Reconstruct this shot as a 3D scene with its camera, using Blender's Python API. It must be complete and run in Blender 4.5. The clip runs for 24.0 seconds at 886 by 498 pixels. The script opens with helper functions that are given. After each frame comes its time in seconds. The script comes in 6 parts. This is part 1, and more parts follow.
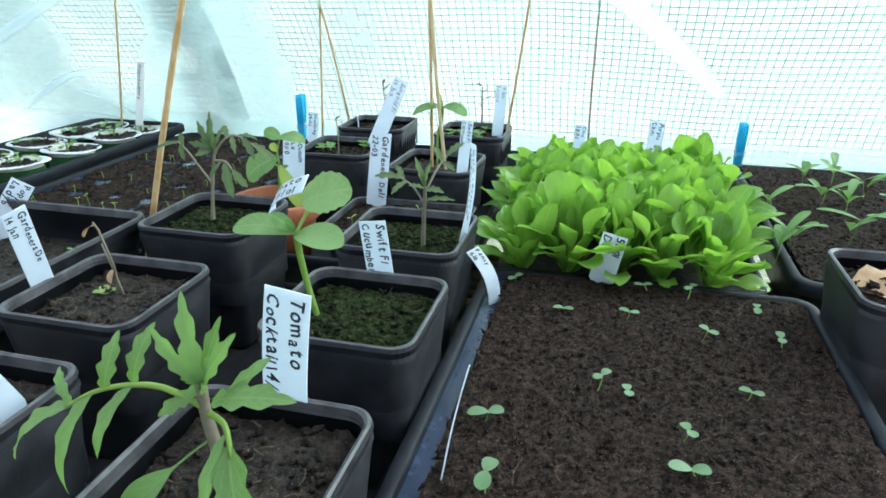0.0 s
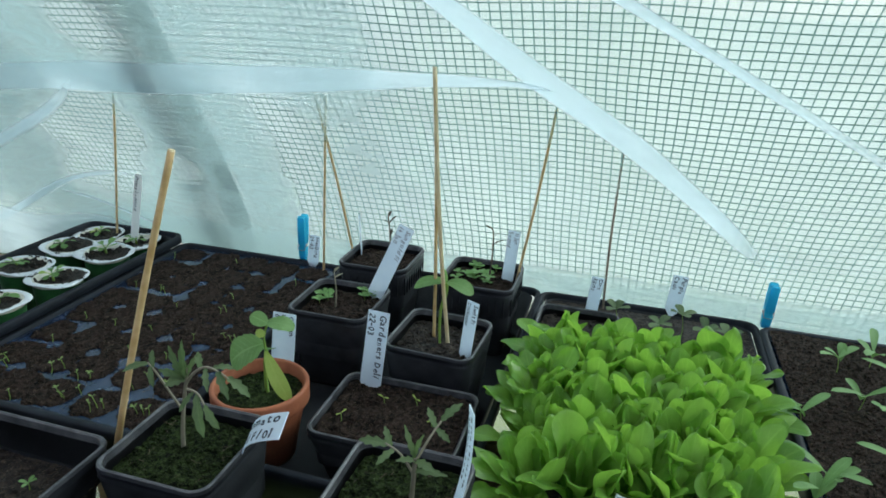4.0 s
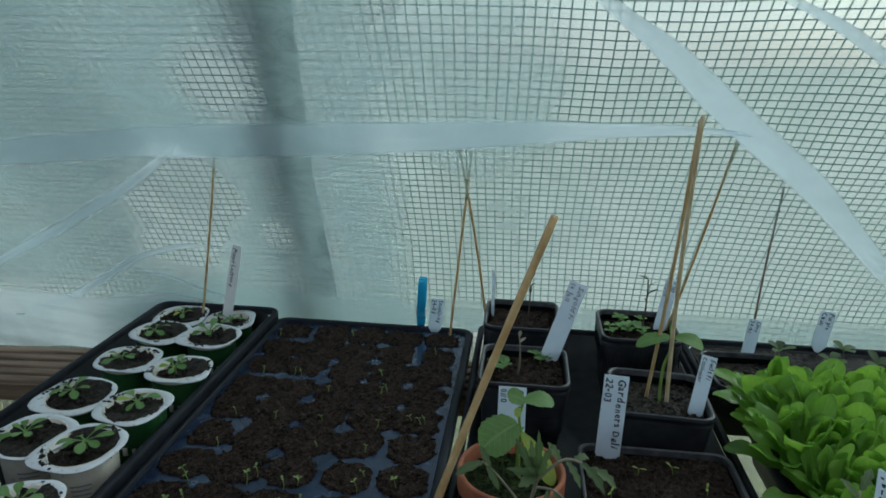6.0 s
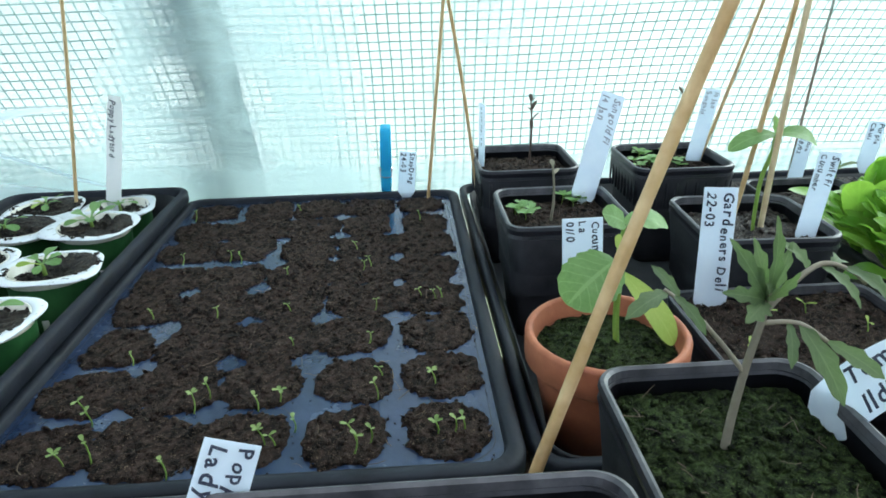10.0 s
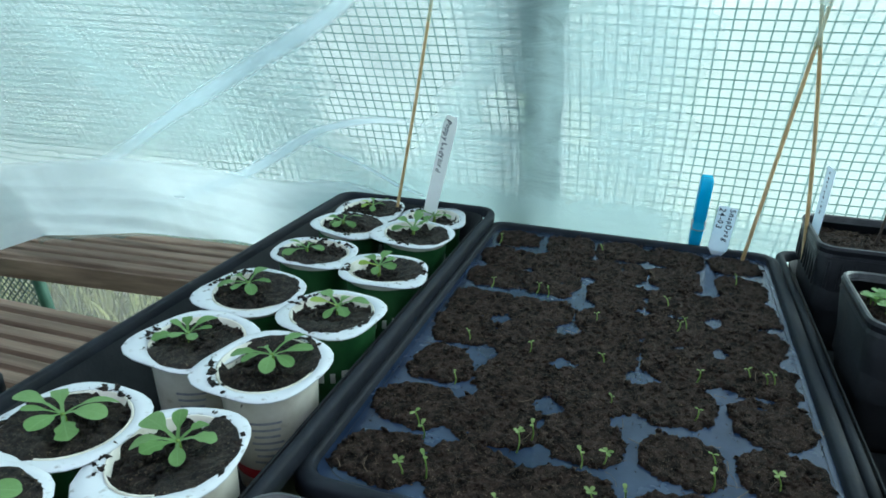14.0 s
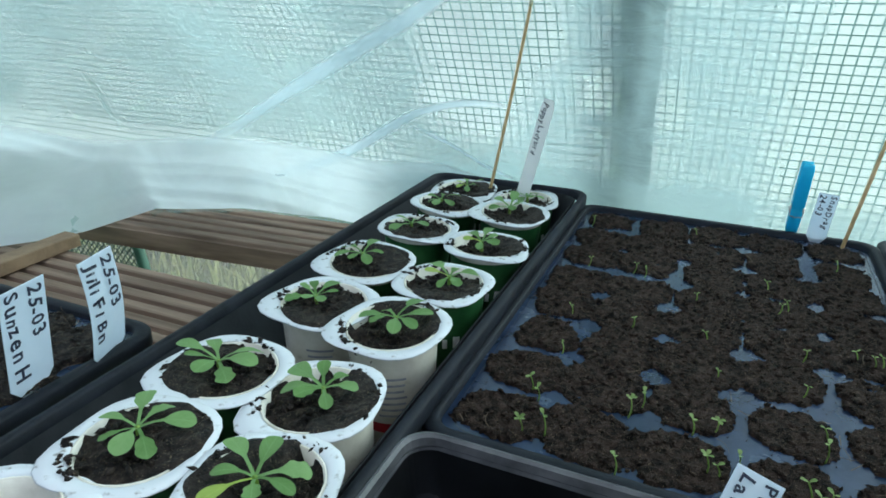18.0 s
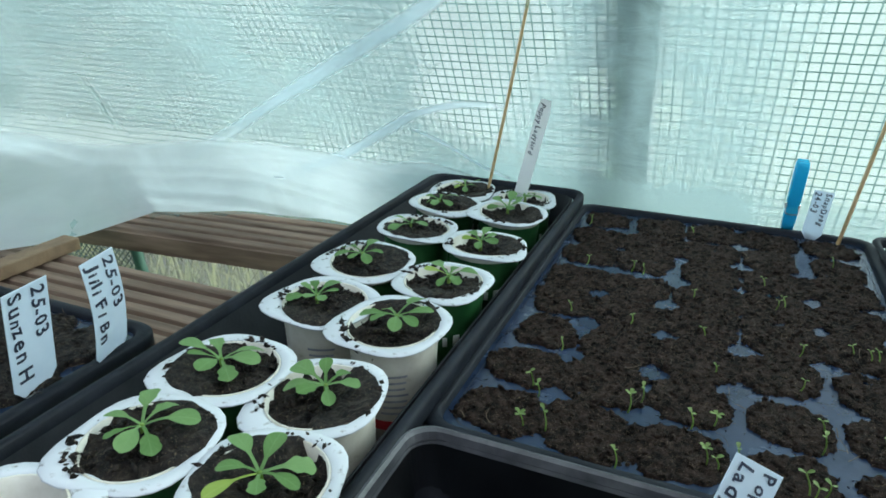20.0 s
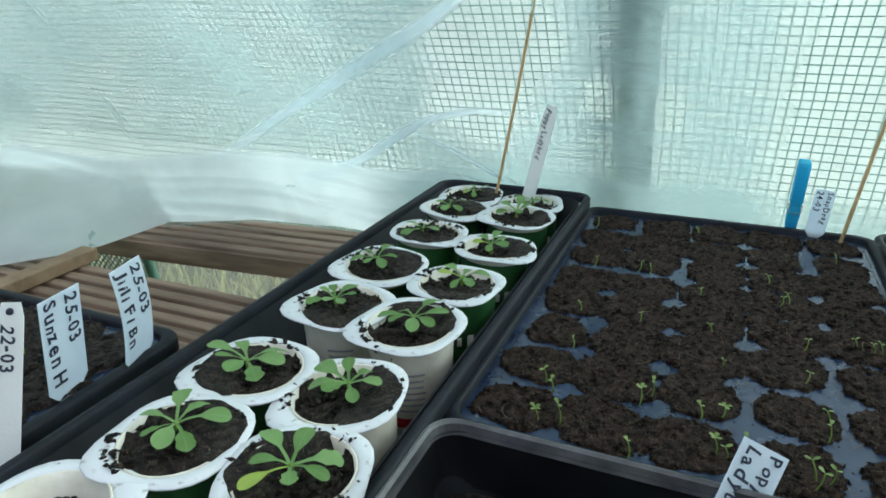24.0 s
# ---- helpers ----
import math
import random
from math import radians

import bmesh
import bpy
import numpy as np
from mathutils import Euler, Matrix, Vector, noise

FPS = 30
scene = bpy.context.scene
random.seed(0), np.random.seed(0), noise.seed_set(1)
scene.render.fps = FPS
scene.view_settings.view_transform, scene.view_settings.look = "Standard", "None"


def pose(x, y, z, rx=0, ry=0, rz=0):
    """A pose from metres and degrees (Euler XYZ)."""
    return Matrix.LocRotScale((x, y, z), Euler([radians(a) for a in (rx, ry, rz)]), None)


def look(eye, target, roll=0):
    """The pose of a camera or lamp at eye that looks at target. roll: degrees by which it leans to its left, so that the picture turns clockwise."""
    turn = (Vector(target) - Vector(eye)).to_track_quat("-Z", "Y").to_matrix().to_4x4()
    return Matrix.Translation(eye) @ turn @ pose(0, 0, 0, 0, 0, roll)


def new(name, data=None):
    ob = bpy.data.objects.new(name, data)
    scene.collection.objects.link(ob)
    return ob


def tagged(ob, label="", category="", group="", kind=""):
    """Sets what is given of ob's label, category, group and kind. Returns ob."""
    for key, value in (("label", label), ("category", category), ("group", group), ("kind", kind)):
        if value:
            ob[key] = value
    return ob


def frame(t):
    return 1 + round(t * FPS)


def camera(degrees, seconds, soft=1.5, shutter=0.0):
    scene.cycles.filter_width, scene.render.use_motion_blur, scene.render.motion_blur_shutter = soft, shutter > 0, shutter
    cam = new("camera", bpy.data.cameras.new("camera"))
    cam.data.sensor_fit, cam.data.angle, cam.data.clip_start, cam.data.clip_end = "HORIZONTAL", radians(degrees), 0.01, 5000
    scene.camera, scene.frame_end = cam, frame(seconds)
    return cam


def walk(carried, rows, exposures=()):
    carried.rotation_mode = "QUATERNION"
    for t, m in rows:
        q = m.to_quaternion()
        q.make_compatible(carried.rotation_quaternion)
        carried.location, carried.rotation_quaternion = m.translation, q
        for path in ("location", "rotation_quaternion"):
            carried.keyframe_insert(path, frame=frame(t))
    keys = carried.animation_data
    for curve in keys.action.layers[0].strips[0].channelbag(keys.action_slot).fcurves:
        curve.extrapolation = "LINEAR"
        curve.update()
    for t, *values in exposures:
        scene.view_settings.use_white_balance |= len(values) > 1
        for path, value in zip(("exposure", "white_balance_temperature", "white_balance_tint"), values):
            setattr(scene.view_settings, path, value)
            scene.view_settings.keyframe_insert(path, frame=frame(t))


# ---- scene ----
cam = camera(67.8, 24.0, soft=1.7)
METRES, EYE, TILT, LEAN, TURN = 0.957, 0.98, -22.5, 0.0, 14.5
ROWS = [
    (0.0, 0.0, 0.0, 0.0, 0.0, 0.0, -0.0),
    (0.5, -0.0439, -0.0175, -0.0069, 1.0, 0.32, -0.84),
    (1.0, -0.0576, -0.0171, -0.0085, 1.98, 0.18, -2.24),
    (1.5, -0.0602, -0.0101, -0.0028, 2.16, -0.12, -2.8),
    (2.0, -0.0517, -0.0043, 0.0245, 1.82, -0.25, -2.85),
    (2.5, -0.026, 0.0135, 0.0663, 0.78, 0.38, -2.75),
    (3.0, -0.0057, 0.0415, 0.0864, 0.74, 0.66, -2.45),
    (3.5, 0.0118, 0.0648, 0.1481, 1.37, 0.25, -2.45),
    (5.5, -0.1567, 0.0621, 0.1884, -3.13, 5.86, -0.77),
    (6.0, -0.2836, 0.1086, 0.1787, -7.09, 5.43, 1.95),
    (6.5, -0.3172, 0.1665, 0.1405, -12.64, 3.83, 3.73),
    (7.0, -0.3432, 0.231, 0.1319, -19.21, 1.17, 4.88),
    (7.5, -0.3369, 0.2997, 0.1325, -20.53, 0.63, 6.07),
    (8.0, -0.3323, 0.3335, 0.123, -19.35, -0.36, 6.77),
    (8.5, -0.3331, 0.3311, 0.1187, -18.36, -1.28, 7.85),
    (9.0, -0.3365, 0.3296, 0.1187, -17.16, -1.63, 8.47),
    (9.5, -0.3387, 0.3294, 0.1158, -17.2, -1.94, 8.31),
    (10.0, -0.3415, 0.3304, 0.1159, -16.32, -1.63, 8.07),
    (10.5, -0.3409, 0.3285, 0.1157, -16.24, -1.49, 7.57),
    (12.5, -0.3417, 0.3253, 0.1191, -16.01, -0.46, 5.55),
    (13.0, -0.3655, 0.3334, 0.1233, -6.22, 0.31, 1.31),
    (13.5, -0.3897, 0.3424, 0.1326, 1.03, 1.01, -1.63),
    (14.0, -0.4045, 0.3501, 0.1368, 3.01, 1.03, -2.49),
    (14.5, -0.4119, 0.3516, 0.1401, 3.49, 1.25, -3.32),
    (15.0, -0.4139, 0.3516, 0.1403, 3.39, 1.26, -3.67),
    (15.5, -0.4151, 0.3525, 0.139, 3.7, 1.2, -3.43),
    (16.0, -0.4174, 0.3514, 0.1404, 4.4, 0.98, -3.57),
    (16.5, -0.4208, 0.3479, 0.1385, 4.94, 0.55, -3.72),
    (17.0, -0.4281, 0.3381, 0.1312, 6.89, -0.15, -3.91),
    (17.5, -0.4337, 0.3307, 0.1261, 7.88, -0.39, -4.13),
    (18.0, -0.4358, 0.3259, 0.1254, 8.02, -0.25, -4.14),
    (18.5, -0.4361, 0.3248, 0.1229, 7.97, -0.39, -3.85),
    (20.5, -0.4368, 0.3215, 0.1224, 7.74, 0.1, -3.64),
    (21.0, -0.4372, 0.3208, 0.1218, 7.67, 0.04, -3.59),
    (21.5, -0.437, 0.3201, 0.1223, 7.75, 0.17, -3.6),
    (22.0, -0.4385, 0.318, 0.1226, 8.51, 0.34, -3.16),
    (22.5, -0.4391, 0.3177, 0.1241, 8.74, 0.26, -3.06),
    (23.0, -0.4379, 0.3154, 0.1236, 8.58, 0.48, -3.12),
    (23.5, -0.4382, 0.3143, 0.1237, 8.64, 0.48, -3.08),
    (24.0, -0.4403, 0.3072, 0.1201, 8.17, 0.56, -2.72),
]
EXPOSURES = [(0.0, 1.20, 6360, 20), (2.0, 1.10, 6410, 20), (3.5, 0.50, 6410, 20), (5.5, -0.30, 6360, 19), (6.0, -0.53, 6360, 19), (6.5, -0.32, 6410, 20), (7.2, 0.20, 6460, 22), (8.5, 0.90, 6460, 23),
             (10.0, 1.12, 6410, 22), (13.0, 0.95, 6220, 17), (14.0, 0.65, 6030, 14), (17.0, 0.60, 6120, 17), (20.5, 0.60, 6380, 17), (24.0, 0.60, 6570, 18)]
walk(cam, [(t, pose(0, 0, EYE, TILT, LEAN, TURN) @ pose(METRES * x, METRES * y, METRES * z, 90 + pitch, roll, yaw)) for t, x, y, z, yaw, pitch, roll in ROWS], EXPOSURES)

# ---- light: an overcast spring day outside a polythene greenhouse ----
world = bpy.data.worlds.new("overcast_sky")
scene.world = world
world.use_nodes = True
wn = world.node_tree
sky = wn.nodes.new("ShaderNodeTexSky")
sky.sky_type = "NISHITA"
sky.sun_disc = False
sky.sun_elevation, sky.sun_rotation = radians(33), radians(49)
sky.air_density, sky.dust_density = 1.0, 2.0
# thin cloud takes most of the blue out of the sky
grey = wn.nodes.new("ShaderNodeRGBToBW")
cloud = wn.nodes.new("ShaderNodeMix")
cloud.data_type = "RGBA"
cloud.inputs["Factor"].default_value = 0.4
wn.links.new(sky.outputs[0], grey.inputs[0])
wn.links.new(sky.outputs[0], cloud.inputs["A"])
wn.links.new(grey.outputs[0], cloud.inputs["B"])
wn.links.new(cloud.outputs["Result"], wn.nodes["Background"].inputs[0])
wn.nodes["Background"].inputs[1].default_value = 0.17
sun_data = bpy.data.lights.new("sun", "SUN")
sun_data.energy, sun_data.angle, sun_data.color = 4.5, radians(40), (1.0, 0.97, 0.92)
sun = new("sun", sun_data)
sun.matrix_world = look((3.0, 2.6, 2.6), (0, 0, 0))

# ---- materials ----
def material(name):
    m = bpy.data.materials.new(name)
    m.use_nodes = True
    nt = m.node_tree
    return m, nt, nt.nodes["Principled BSDF"], nt.nodes["Material Output"]


def noise_node(nt, scale, detail=4.0, rough=0.55, coords="Object"):
    tc = nt.nodes.new("ShaderNodeTexCoord")
    n = nt.nodes.new("ShaderNodeTexNoise")
    n.inputs["Scale"].default_value, n.inputs["Detail"].default_value = scale, detail
    n.inputs["Roughness"].default_value = rough
    nt.links.new(tc.outputs[coords], n.inputs["Vector"])
    return n


def ramp(nt, source, stops):
    r = nt.nodes.new("ShaderNodeValToRGB")
    while len(r.color_ramp.elements) < len(stops):
        r.color_ramp.elements.new(0.5)
    for e, (p, c) in zip(r.color_ramp.elements, stops):
        e.position, e.color = p, (*c, 1)
    nt.links.new(source, r.inputs[0])
    return r


def bump(nt, source, strength, distance, target):
    b = nt.nodes.new("ShaderNodeBump")
    b.inputs["Strength"].default_value, b.inputs["Distance"].default_value = strength, distance
    nt.links.new(source, b.inputs["Height"])
    nt.links.new(b.outputs[0], target)
    return b


def surface(name, dark, light, scale=40.0, rough=(0.4, 0.6), bump_scale=300.0, bump_mm=0.3, metal=0.0, coords="Object", mid=(0.35, 0.65), spec=0.5, stretch=None):
    """Two-colour surface: large stains from one noise, fine grain and relief from another."""
    m, nt, p, out = material(name)
    n1 = noise_node(nt, scale, 5.0, 0.6, coords)
    r = ramp(nt, n1.outputs[0], [(mid[0], dark), (mid[1], light)])
    nt.links.new(r.outputs[0], p.inputs["Base Color"])
    n2 = noise_node(nt, bump_scale, 3.0, 0.6, coords)
    if stretch:
        for n in (n1, n2):
            mp = nt.nodes.new("ShaderNodeMapping")
            mp.inputs["Scale"].default_value = stretch
            nt.links.new(n.inputs["Vector"].links[0].from_socket, mp.inputs["Vector"])
            nt.links.new(mp.outputs[0], n.inputs["Vector"])
    mr = nt.nodes.new("ShaderNodeMapRange")
    mr.inputs["From Min"].default_value, mr.inputs["From Max"].default_value = 0.3, 0.7
    mr.inputs["To Min"].default_value, mr.inputs["To Max"].default_value = rough
    nt.links.new(n1.outputs[0], mr.inputs["Value"])
    nt.links.new(mr.outputs[0], p.inputs["Roughness"])
    bump(nt, n2.outputs[0], 0.6, bump_mm / 1000, p.inputs["Normal"])
    p.inputs["Metallic"].default_value = metal
    p.inputs["Specular IOR Level"].default_value = spec
    return m


def leaf_material(name, dark, light, through_colour, rough=0.45, scale=60.0, vein=0.3, spec=0.35, share=0.35):
    """A leaf: mottled from plant to plant, a pale midrib and side veins along its own length, some light through it."""
    m, nt, p, out = material(name)

    def calc(op, a, b=None, c=None):
        n = nt.nodes.new("ShaderNodeMath")
        n.operation = op
        for k, v in enumerate((a, b, c)):
            if v is None:
                continue
            if isinstance(v, (int, float)):
                n.inputs[k].default_value = v
            else:
                nt.links.new(v, n.inputs[k])
        return n.outputs[0]

    n1 = noise_node(nt, scale, 3.0, 0.6)
    n3 = noise_node(nt, scale * 6, 2.0, 0.6)
    info = nt.nodes.new("ShaderNodeObjectInfo")
    tot = calc("ADD", calc("MULTIPLY_ADD", info.outputs["Random"], 0.55, -0.28), calc("MULTIPLY_ADD", n3.outputs[0], 0.4, calc("MULTIPLY", n1.outputs[0], 0.65)))
    uv = nt.nodes.new("ShaderNodeUVMap")
    sep = nt.nodes.new("ShaderNodeSeparateXYZ")
    nt.links.new(uv.outputs[0], sep.inputs[0])
    across = calc("ABSOLUTE", calc("SUBTRACT", sep.outputs["Y"], 0.5))
    rib = calc("LESS_THAN", across, 0.035)
    side = calc("GREATER_THAN", calc("SINE", calc("MULTIPLY", calc("SUBTRACT", sep.outputs["X"], calc("MULTIPLY", across, 0.55)), 44.0)), 0.93)
    veins = calc("MAXIMUM", rib, calc("MULTIPLY", side, 0.55))
    r = ramp(nt, calc("MULTIPLY_ADD", veins, vein, tot), [(0.22, dark), (0.85, light)])
    nt.links.new(r.outputs[0], p.inputs["Base Color"])
    p.inputs["Roughness"].default_value = rough
    p.inputs["Specular IOR Level"].default_value = spec
    bump(nt, calc("SUBTRACT", calc("MULTIPLY", n3.outputs[0], 0.8), calc("MULTIPLY", veins, 0.5)), 0.5, 0.0006, p.inputs["Normal"])
    tr = nt.nodes.new("ShaderNodeBsdfTranslucent")
    tr.inputs[0].default_value = (*through_colour, 1)
    mix = nt.nodes.new("ShaderNodeMixShader")
    mix.inputs[0].default_value = share
    nt.links.new(p.outputs[0], mix.inputs[1])
    nt.links.new(tr.outputs[0], mix.inputs[2])
    nt.links.new(mix.outputs[0], out.inputs["Surface"])
    return m


def soil_material(name, dark, light, fleck, scale=200.0, wet=0.14):
    """Compost: dark crumbs, paler fibres and specks, deep fine relief."""
    m, nt, p, out = material(name)
    n1 = noise_node(nt, scale, 6.0, 0.7)
    r = ramp(nt, n1.outputs[0], [(0.40, dark), (0.60, light), (0.74, tuple(c * 1.9 for c in light))])
    n2 = noise_node(nt, scale * 2.6, 2.0, 0.5)
    n2.inputs["Distortion"].default_value = 2.5
    f = ramp(nt, n2.outputs[0], [(0.635, (0, 0, 0)), (0.69, (1, 1, 1))])
    mix = nt.nodes.new("ShaderNodeMix")
    mix.data_type = "RGBA"
    nt.links.new(f.outputs[0], mix.inputs["Factor"])
    nt.links.new(r.outputs[0], mix.inputs["A"])
    mix.inputs["B"].default_value = (*fleck, 1)
    nt.links.new(mix.outputs["Result"], p.inputs["Base Color"])
    p.inputs["Roughness"].default_value = 0.9 if wet < 0.2 else 0.62
    p.inputs["Specular IOR Level"].default_value = wet
    n3 = noise_node(nt, 420.0, 6.0, 0.7)
    bump(nt, n3.outputs[0], 1.0, 0.003, p.inputs["Normal"])
    return m


def film_material(name, colour, low, high, scale, stretch=(1, 1, 1), lo=0.35, hi=0.7, gloss=0.05, front=0.35, soft=False, clear_colour=None):
    """Thin plastic: part of the light goes straight through, the rest is scattered."""
    m, nt, p, out = material(name)
    nt.nodes.remove(p)
    tc = nt.nodes.new("ShaderNodeTexCoord")
    mp = nt.nodes.new("ShaderNodeMapping")
    mp.inputs["Scale"].default_value = stretch
    nt.links.new(tc.outputs["Object"], mp.inputs["Vector"])
    n = nt.nodes.new("ShaderNodeTexNoise")
    n.inputs["Scale"].default_value, n.inputs["Detail"].default_value = scale, 5.0
    n.inputs["Distortion"].default_value = 0.8
    nt.links.new(mp.outputs[0], n.inputs["Vector"])
    mr = nt.nodes.new("ShaderNodeMapRange")
    mr.inputs["From Min"].default_value, mr.inputs["From Max"].default_value = lo, hi
    mr.inputs["To Min"].default_value, mr.inputs["To Max"].default_value = low, high
    nt.links.new(n.outputs[0], mr.inputs["Value"])
    share = mr.outputs[0]
    if soft:
        # thins out towards its edges
        uv = nt.nodes.new("ShaderNodeUVMap")
        sep = nt.nodes.new("ShaderNodeSeparateXYZ")
        nt.links.new(uv.outputs[0], sep.inputs[0])
        for axis in ("X", "Y"):
            edge = nt.nodes.new("ShaderNodeMapRange")
            edge.interpolation_type = "SMOOTHSTEP"
            nt.links.new(sep.outputs[axis], edge.inputs["Value"])
            mul = nt.nodes.new("ShaderNodeMath")
            mul.operation = "MULTIPLY"
            nt.links.new(share, mul.inputs[0])
            nt.links.new(edge.outputs[0], mul.inputs[1])
            share = mul.outputs[0]
    clear = nt.nodes.new("ShaderNodeBsdfTransparent")
    clear.inputs[0].default_value = (*((1, 1, 1) if soft else clear_colour or colour), 1)
    through_ = nt.nodes.new("ShaderNodeBsdfTranslucent")
    through_.inputs[0].default_value = (*colour, 1)
    back = nt.nodes.new("ShaderNodeBsdfDiffuse")
    back.inputs[0].default_value = (*[c * 0.9 for c in colour], 1)
    half = nt.nodes.new("ShaderNodeMixShader")
    half.inputs[0].default_value = front
    nt.links.new(through_.outputs[0], half.inputs[1])
    nt.links.new(back.outputs[0], half.inputs[2])
    mix = nt.nodes.new("ShaderNodeMixShader")
    nt.links.new(share, mix.inputs[0])
    nt.links.new(clear.outputs[0], mix.inputs[1])
    nt.links.new(half.outputs[0], mix.inputs[2])
    glossy = nt.nodes.new("ShaderNodeBsdfGlossy")
    glossy.inputs["Roughness"].default_value = 0.35
    last = nt.nodes.new("ShaderNodeMixShader")
    last.inputs[0].default_value = gloss
    nt.links.new(mix.outputs[0], last.inputs[1])
    nt.links.new(glossy.outputs[0], last.inputs[2])
    nt.links.new(last.outputs[0], out.inputs["Surface"])
    return m


BLACK = surface("black_plastic", (0.0072, 0.0083, 0.0105), (0.021, 0.023, 0.027), 45, (0.42, 0.62), 500, 0.25, spec=0.26)
# pot lips: scuffs, and the bright line of their highlight lightened into the colour
RIM = surface("scuffed_highlit_black_plastic", (0.028, 0.03, 0.035), (0.12, 0.122, 0.13), 70, (0.32, 0.5), 600, 0.12, mid=(0.35, 0.8), spec=0.5)
# tray plates: the blue of the reflected sky is put into the base colour
TRAYSKY = surface("sky_tinted_black_plastic", (0.011, 0.022, 0.05), (0.024, 0.042, 0.085), 40, (0.14, 0.30), 350, 0.15)
RIMBAND = surface("black_pot_band", (0.008, 0.009, 0.012), (0.022, 0.024, 0.030), 60, (0.35, 0.55), 500, 0.15, spec=0.35)
TRAYRIM = surface("dark_tray_rim_plastic", (0.006, 0.008, 0.012), (0.016, 0.020, 0.028), 50, (0.5, 0.7), 400, 0.2, spec=0.2)
SOIL = soil_material("wet_compost", (0.004, 0.0033, 0.003), (0.040, 0.029, 0.023), (0.22, 0.17, 0.11), wet=0.25)
SOILDRY = soil_material("brown_compost", (0.0048, 0.0033, 0.0028), (0.046, 0.030, 0.0235), (0.19, 0.14, 0.09), 240)
MOSS = soil_material("mossy_compost", (0.004, 0.005, 0.003), (0.036, 0.056, 0.018), (0.09, 0.15, 0.04), 260, 0.1)
CLAY = surface("orange_terracotta", (0.30, 0.085, 0.035), (0.44, 0.15, 0.07), 45, (0.55, 0.8), 400, 0.3)
CUP = surface("white_cup_plastic", (0.62, 0.62, 0.6), (0.82, 0.82, 0.8), 60, (0.25, 0.4), 300, 0.1)
CUPRIM = surface("soil_smeared_cup_plastic", (0.22, 0.20, 0.17), (0.66, 0.69, 0.72), 170, (0.25, 0.45), 300, 0.1, mid=(0.24, 0.42))
CUPWALL = surface("printed_cup_plastic", (0.62, 0.58, 0.48), (0.80, 0.77, 0.68), 60, (0.25, 0.4), 300, 0.1)
CUPGREEN = surface("green_print", (0.012, 0.075, 0.022), (0.03, 0.13, 0.04), 60, (0.3, 0.4), 300, 0.1)
RED = surface("red_print", (0.4, 0.02, 0.03), (0.55, 0.03, 0.04), 60, (0.3, 0.4), 300, 0.1)
LABEL = surface("white_label_plastic", (0.74, 0.83, 0.90), (0.84, 0.91, 0.96), 90, (0.35, 0.5), 300, 0.08)
STICK = leaf_material("white_stick_plastic", (0.88, 0.9, 0.9), (0.95, 0.955, 0.95), (0.97, 0.98, 0.98), 0.4, 90, 0.0, 0.4, 0.62)
INK = surface("black_marker_ink", (0.008, 0.012, 0.03), (0.03, 0.04, 0.07), 200, (0.5, 0.6), 300, 0.05)
PALEINK = surface("faded_ink", (0.25, 0.26, 0.3), (0.4, 0.42, 0.46), 200, (0.5, 0.6), 300, 0.05)
CANE = surface("bamboo", (0.57, 0.37, 0.16), (0.79, 0.59, 0.32), 60, (0.35, 0.5), 300, 0.25, coords="Object")
GREYCANE = surface("weathered_cane", (0.20, 0.155, 0.12), (0.36, 0.29, 0.23), 60, (0.5, 0.7), 300, 0.2)
PALECANE = surface("pale_split_cane", (0.64, 0.5, 0.28), (0.84, 0.72, 0.47), 60, (0.4, 0.55), 300, 0.2)
FIBRE = surface("pale_fibre", (0.04, 0.028, 0.018), (0.15, 0.105, 0.065), 60, (0.7, 0.9), 300, 0.1)
PEG = surface("blue_plastic", (0.015, 0.58, 0.80), (0.03, 0.66, 0.86), 30, (0.3, 0.4), 300, 0.1)
WOOD = surface("stained_decking", (0.125, 0.082, 0.058), (0.30, 0.21, 0.155), 14, (0.6, 0.85), 60, 0.7, stretch=(0.25, 5.0, 5.0), spec=0.25)
PALEWOOD = surface("bare_timber", (0.17, 0.105, 0.06), (0.34, 0.23, 0.14), 30, (0.6, 0.8), 250, 0.5)
POSTMAT = surface("grey_post", (0.012, 0.012, 0.018), (0.03, 0.03, 0.04), 20, (0.6, 0.8), 200, 0.4)
STRAND = surface("green_mesh_strand", (0.07, 0.13, 0.125), (0.12, 0.20, 0.185), 40, (0.4, 0.6), 300, 0.1)
GRASS = surface("grass", (0.03, 0.07, 0.015), (0.13, 0.2, 0.05), 6, (0.7, 0.9), 60, 8.0)
TUFT = surface("grass_blade", (0.10, 0.15, 0.035), (0.26, 0.30, 0.09), 9, (0.6, 0.8), 60, 0.3)
NETTING = surface("dark_green_wire", (0.015, 0.06, 0.04), (0.03, 0.10, 0.07), 30, (0.4, 0.6), 200, 0.2)
HEDGEMAT = surface("hedge_green", (0.04, 0.11, 0.05), (0.12, 0.24, 0.12), 3, (0.7, 0.9), 20, 10.0)
DRYLEAF = surface("dry_brown_leaf", (0.35, 0.2, 0.1), (0.6, 0.42, 0.24), 60, (0.6, 0.8), 300, 0.3)
LETTUCE = leaf_material("lettuce_leaf", (0.085, 0.245, 0.028), (0.27, 0.50, 0.10), (0.32, 0.60, 0.07), 0.30, 40, 0.28, 0.5, 0.46)
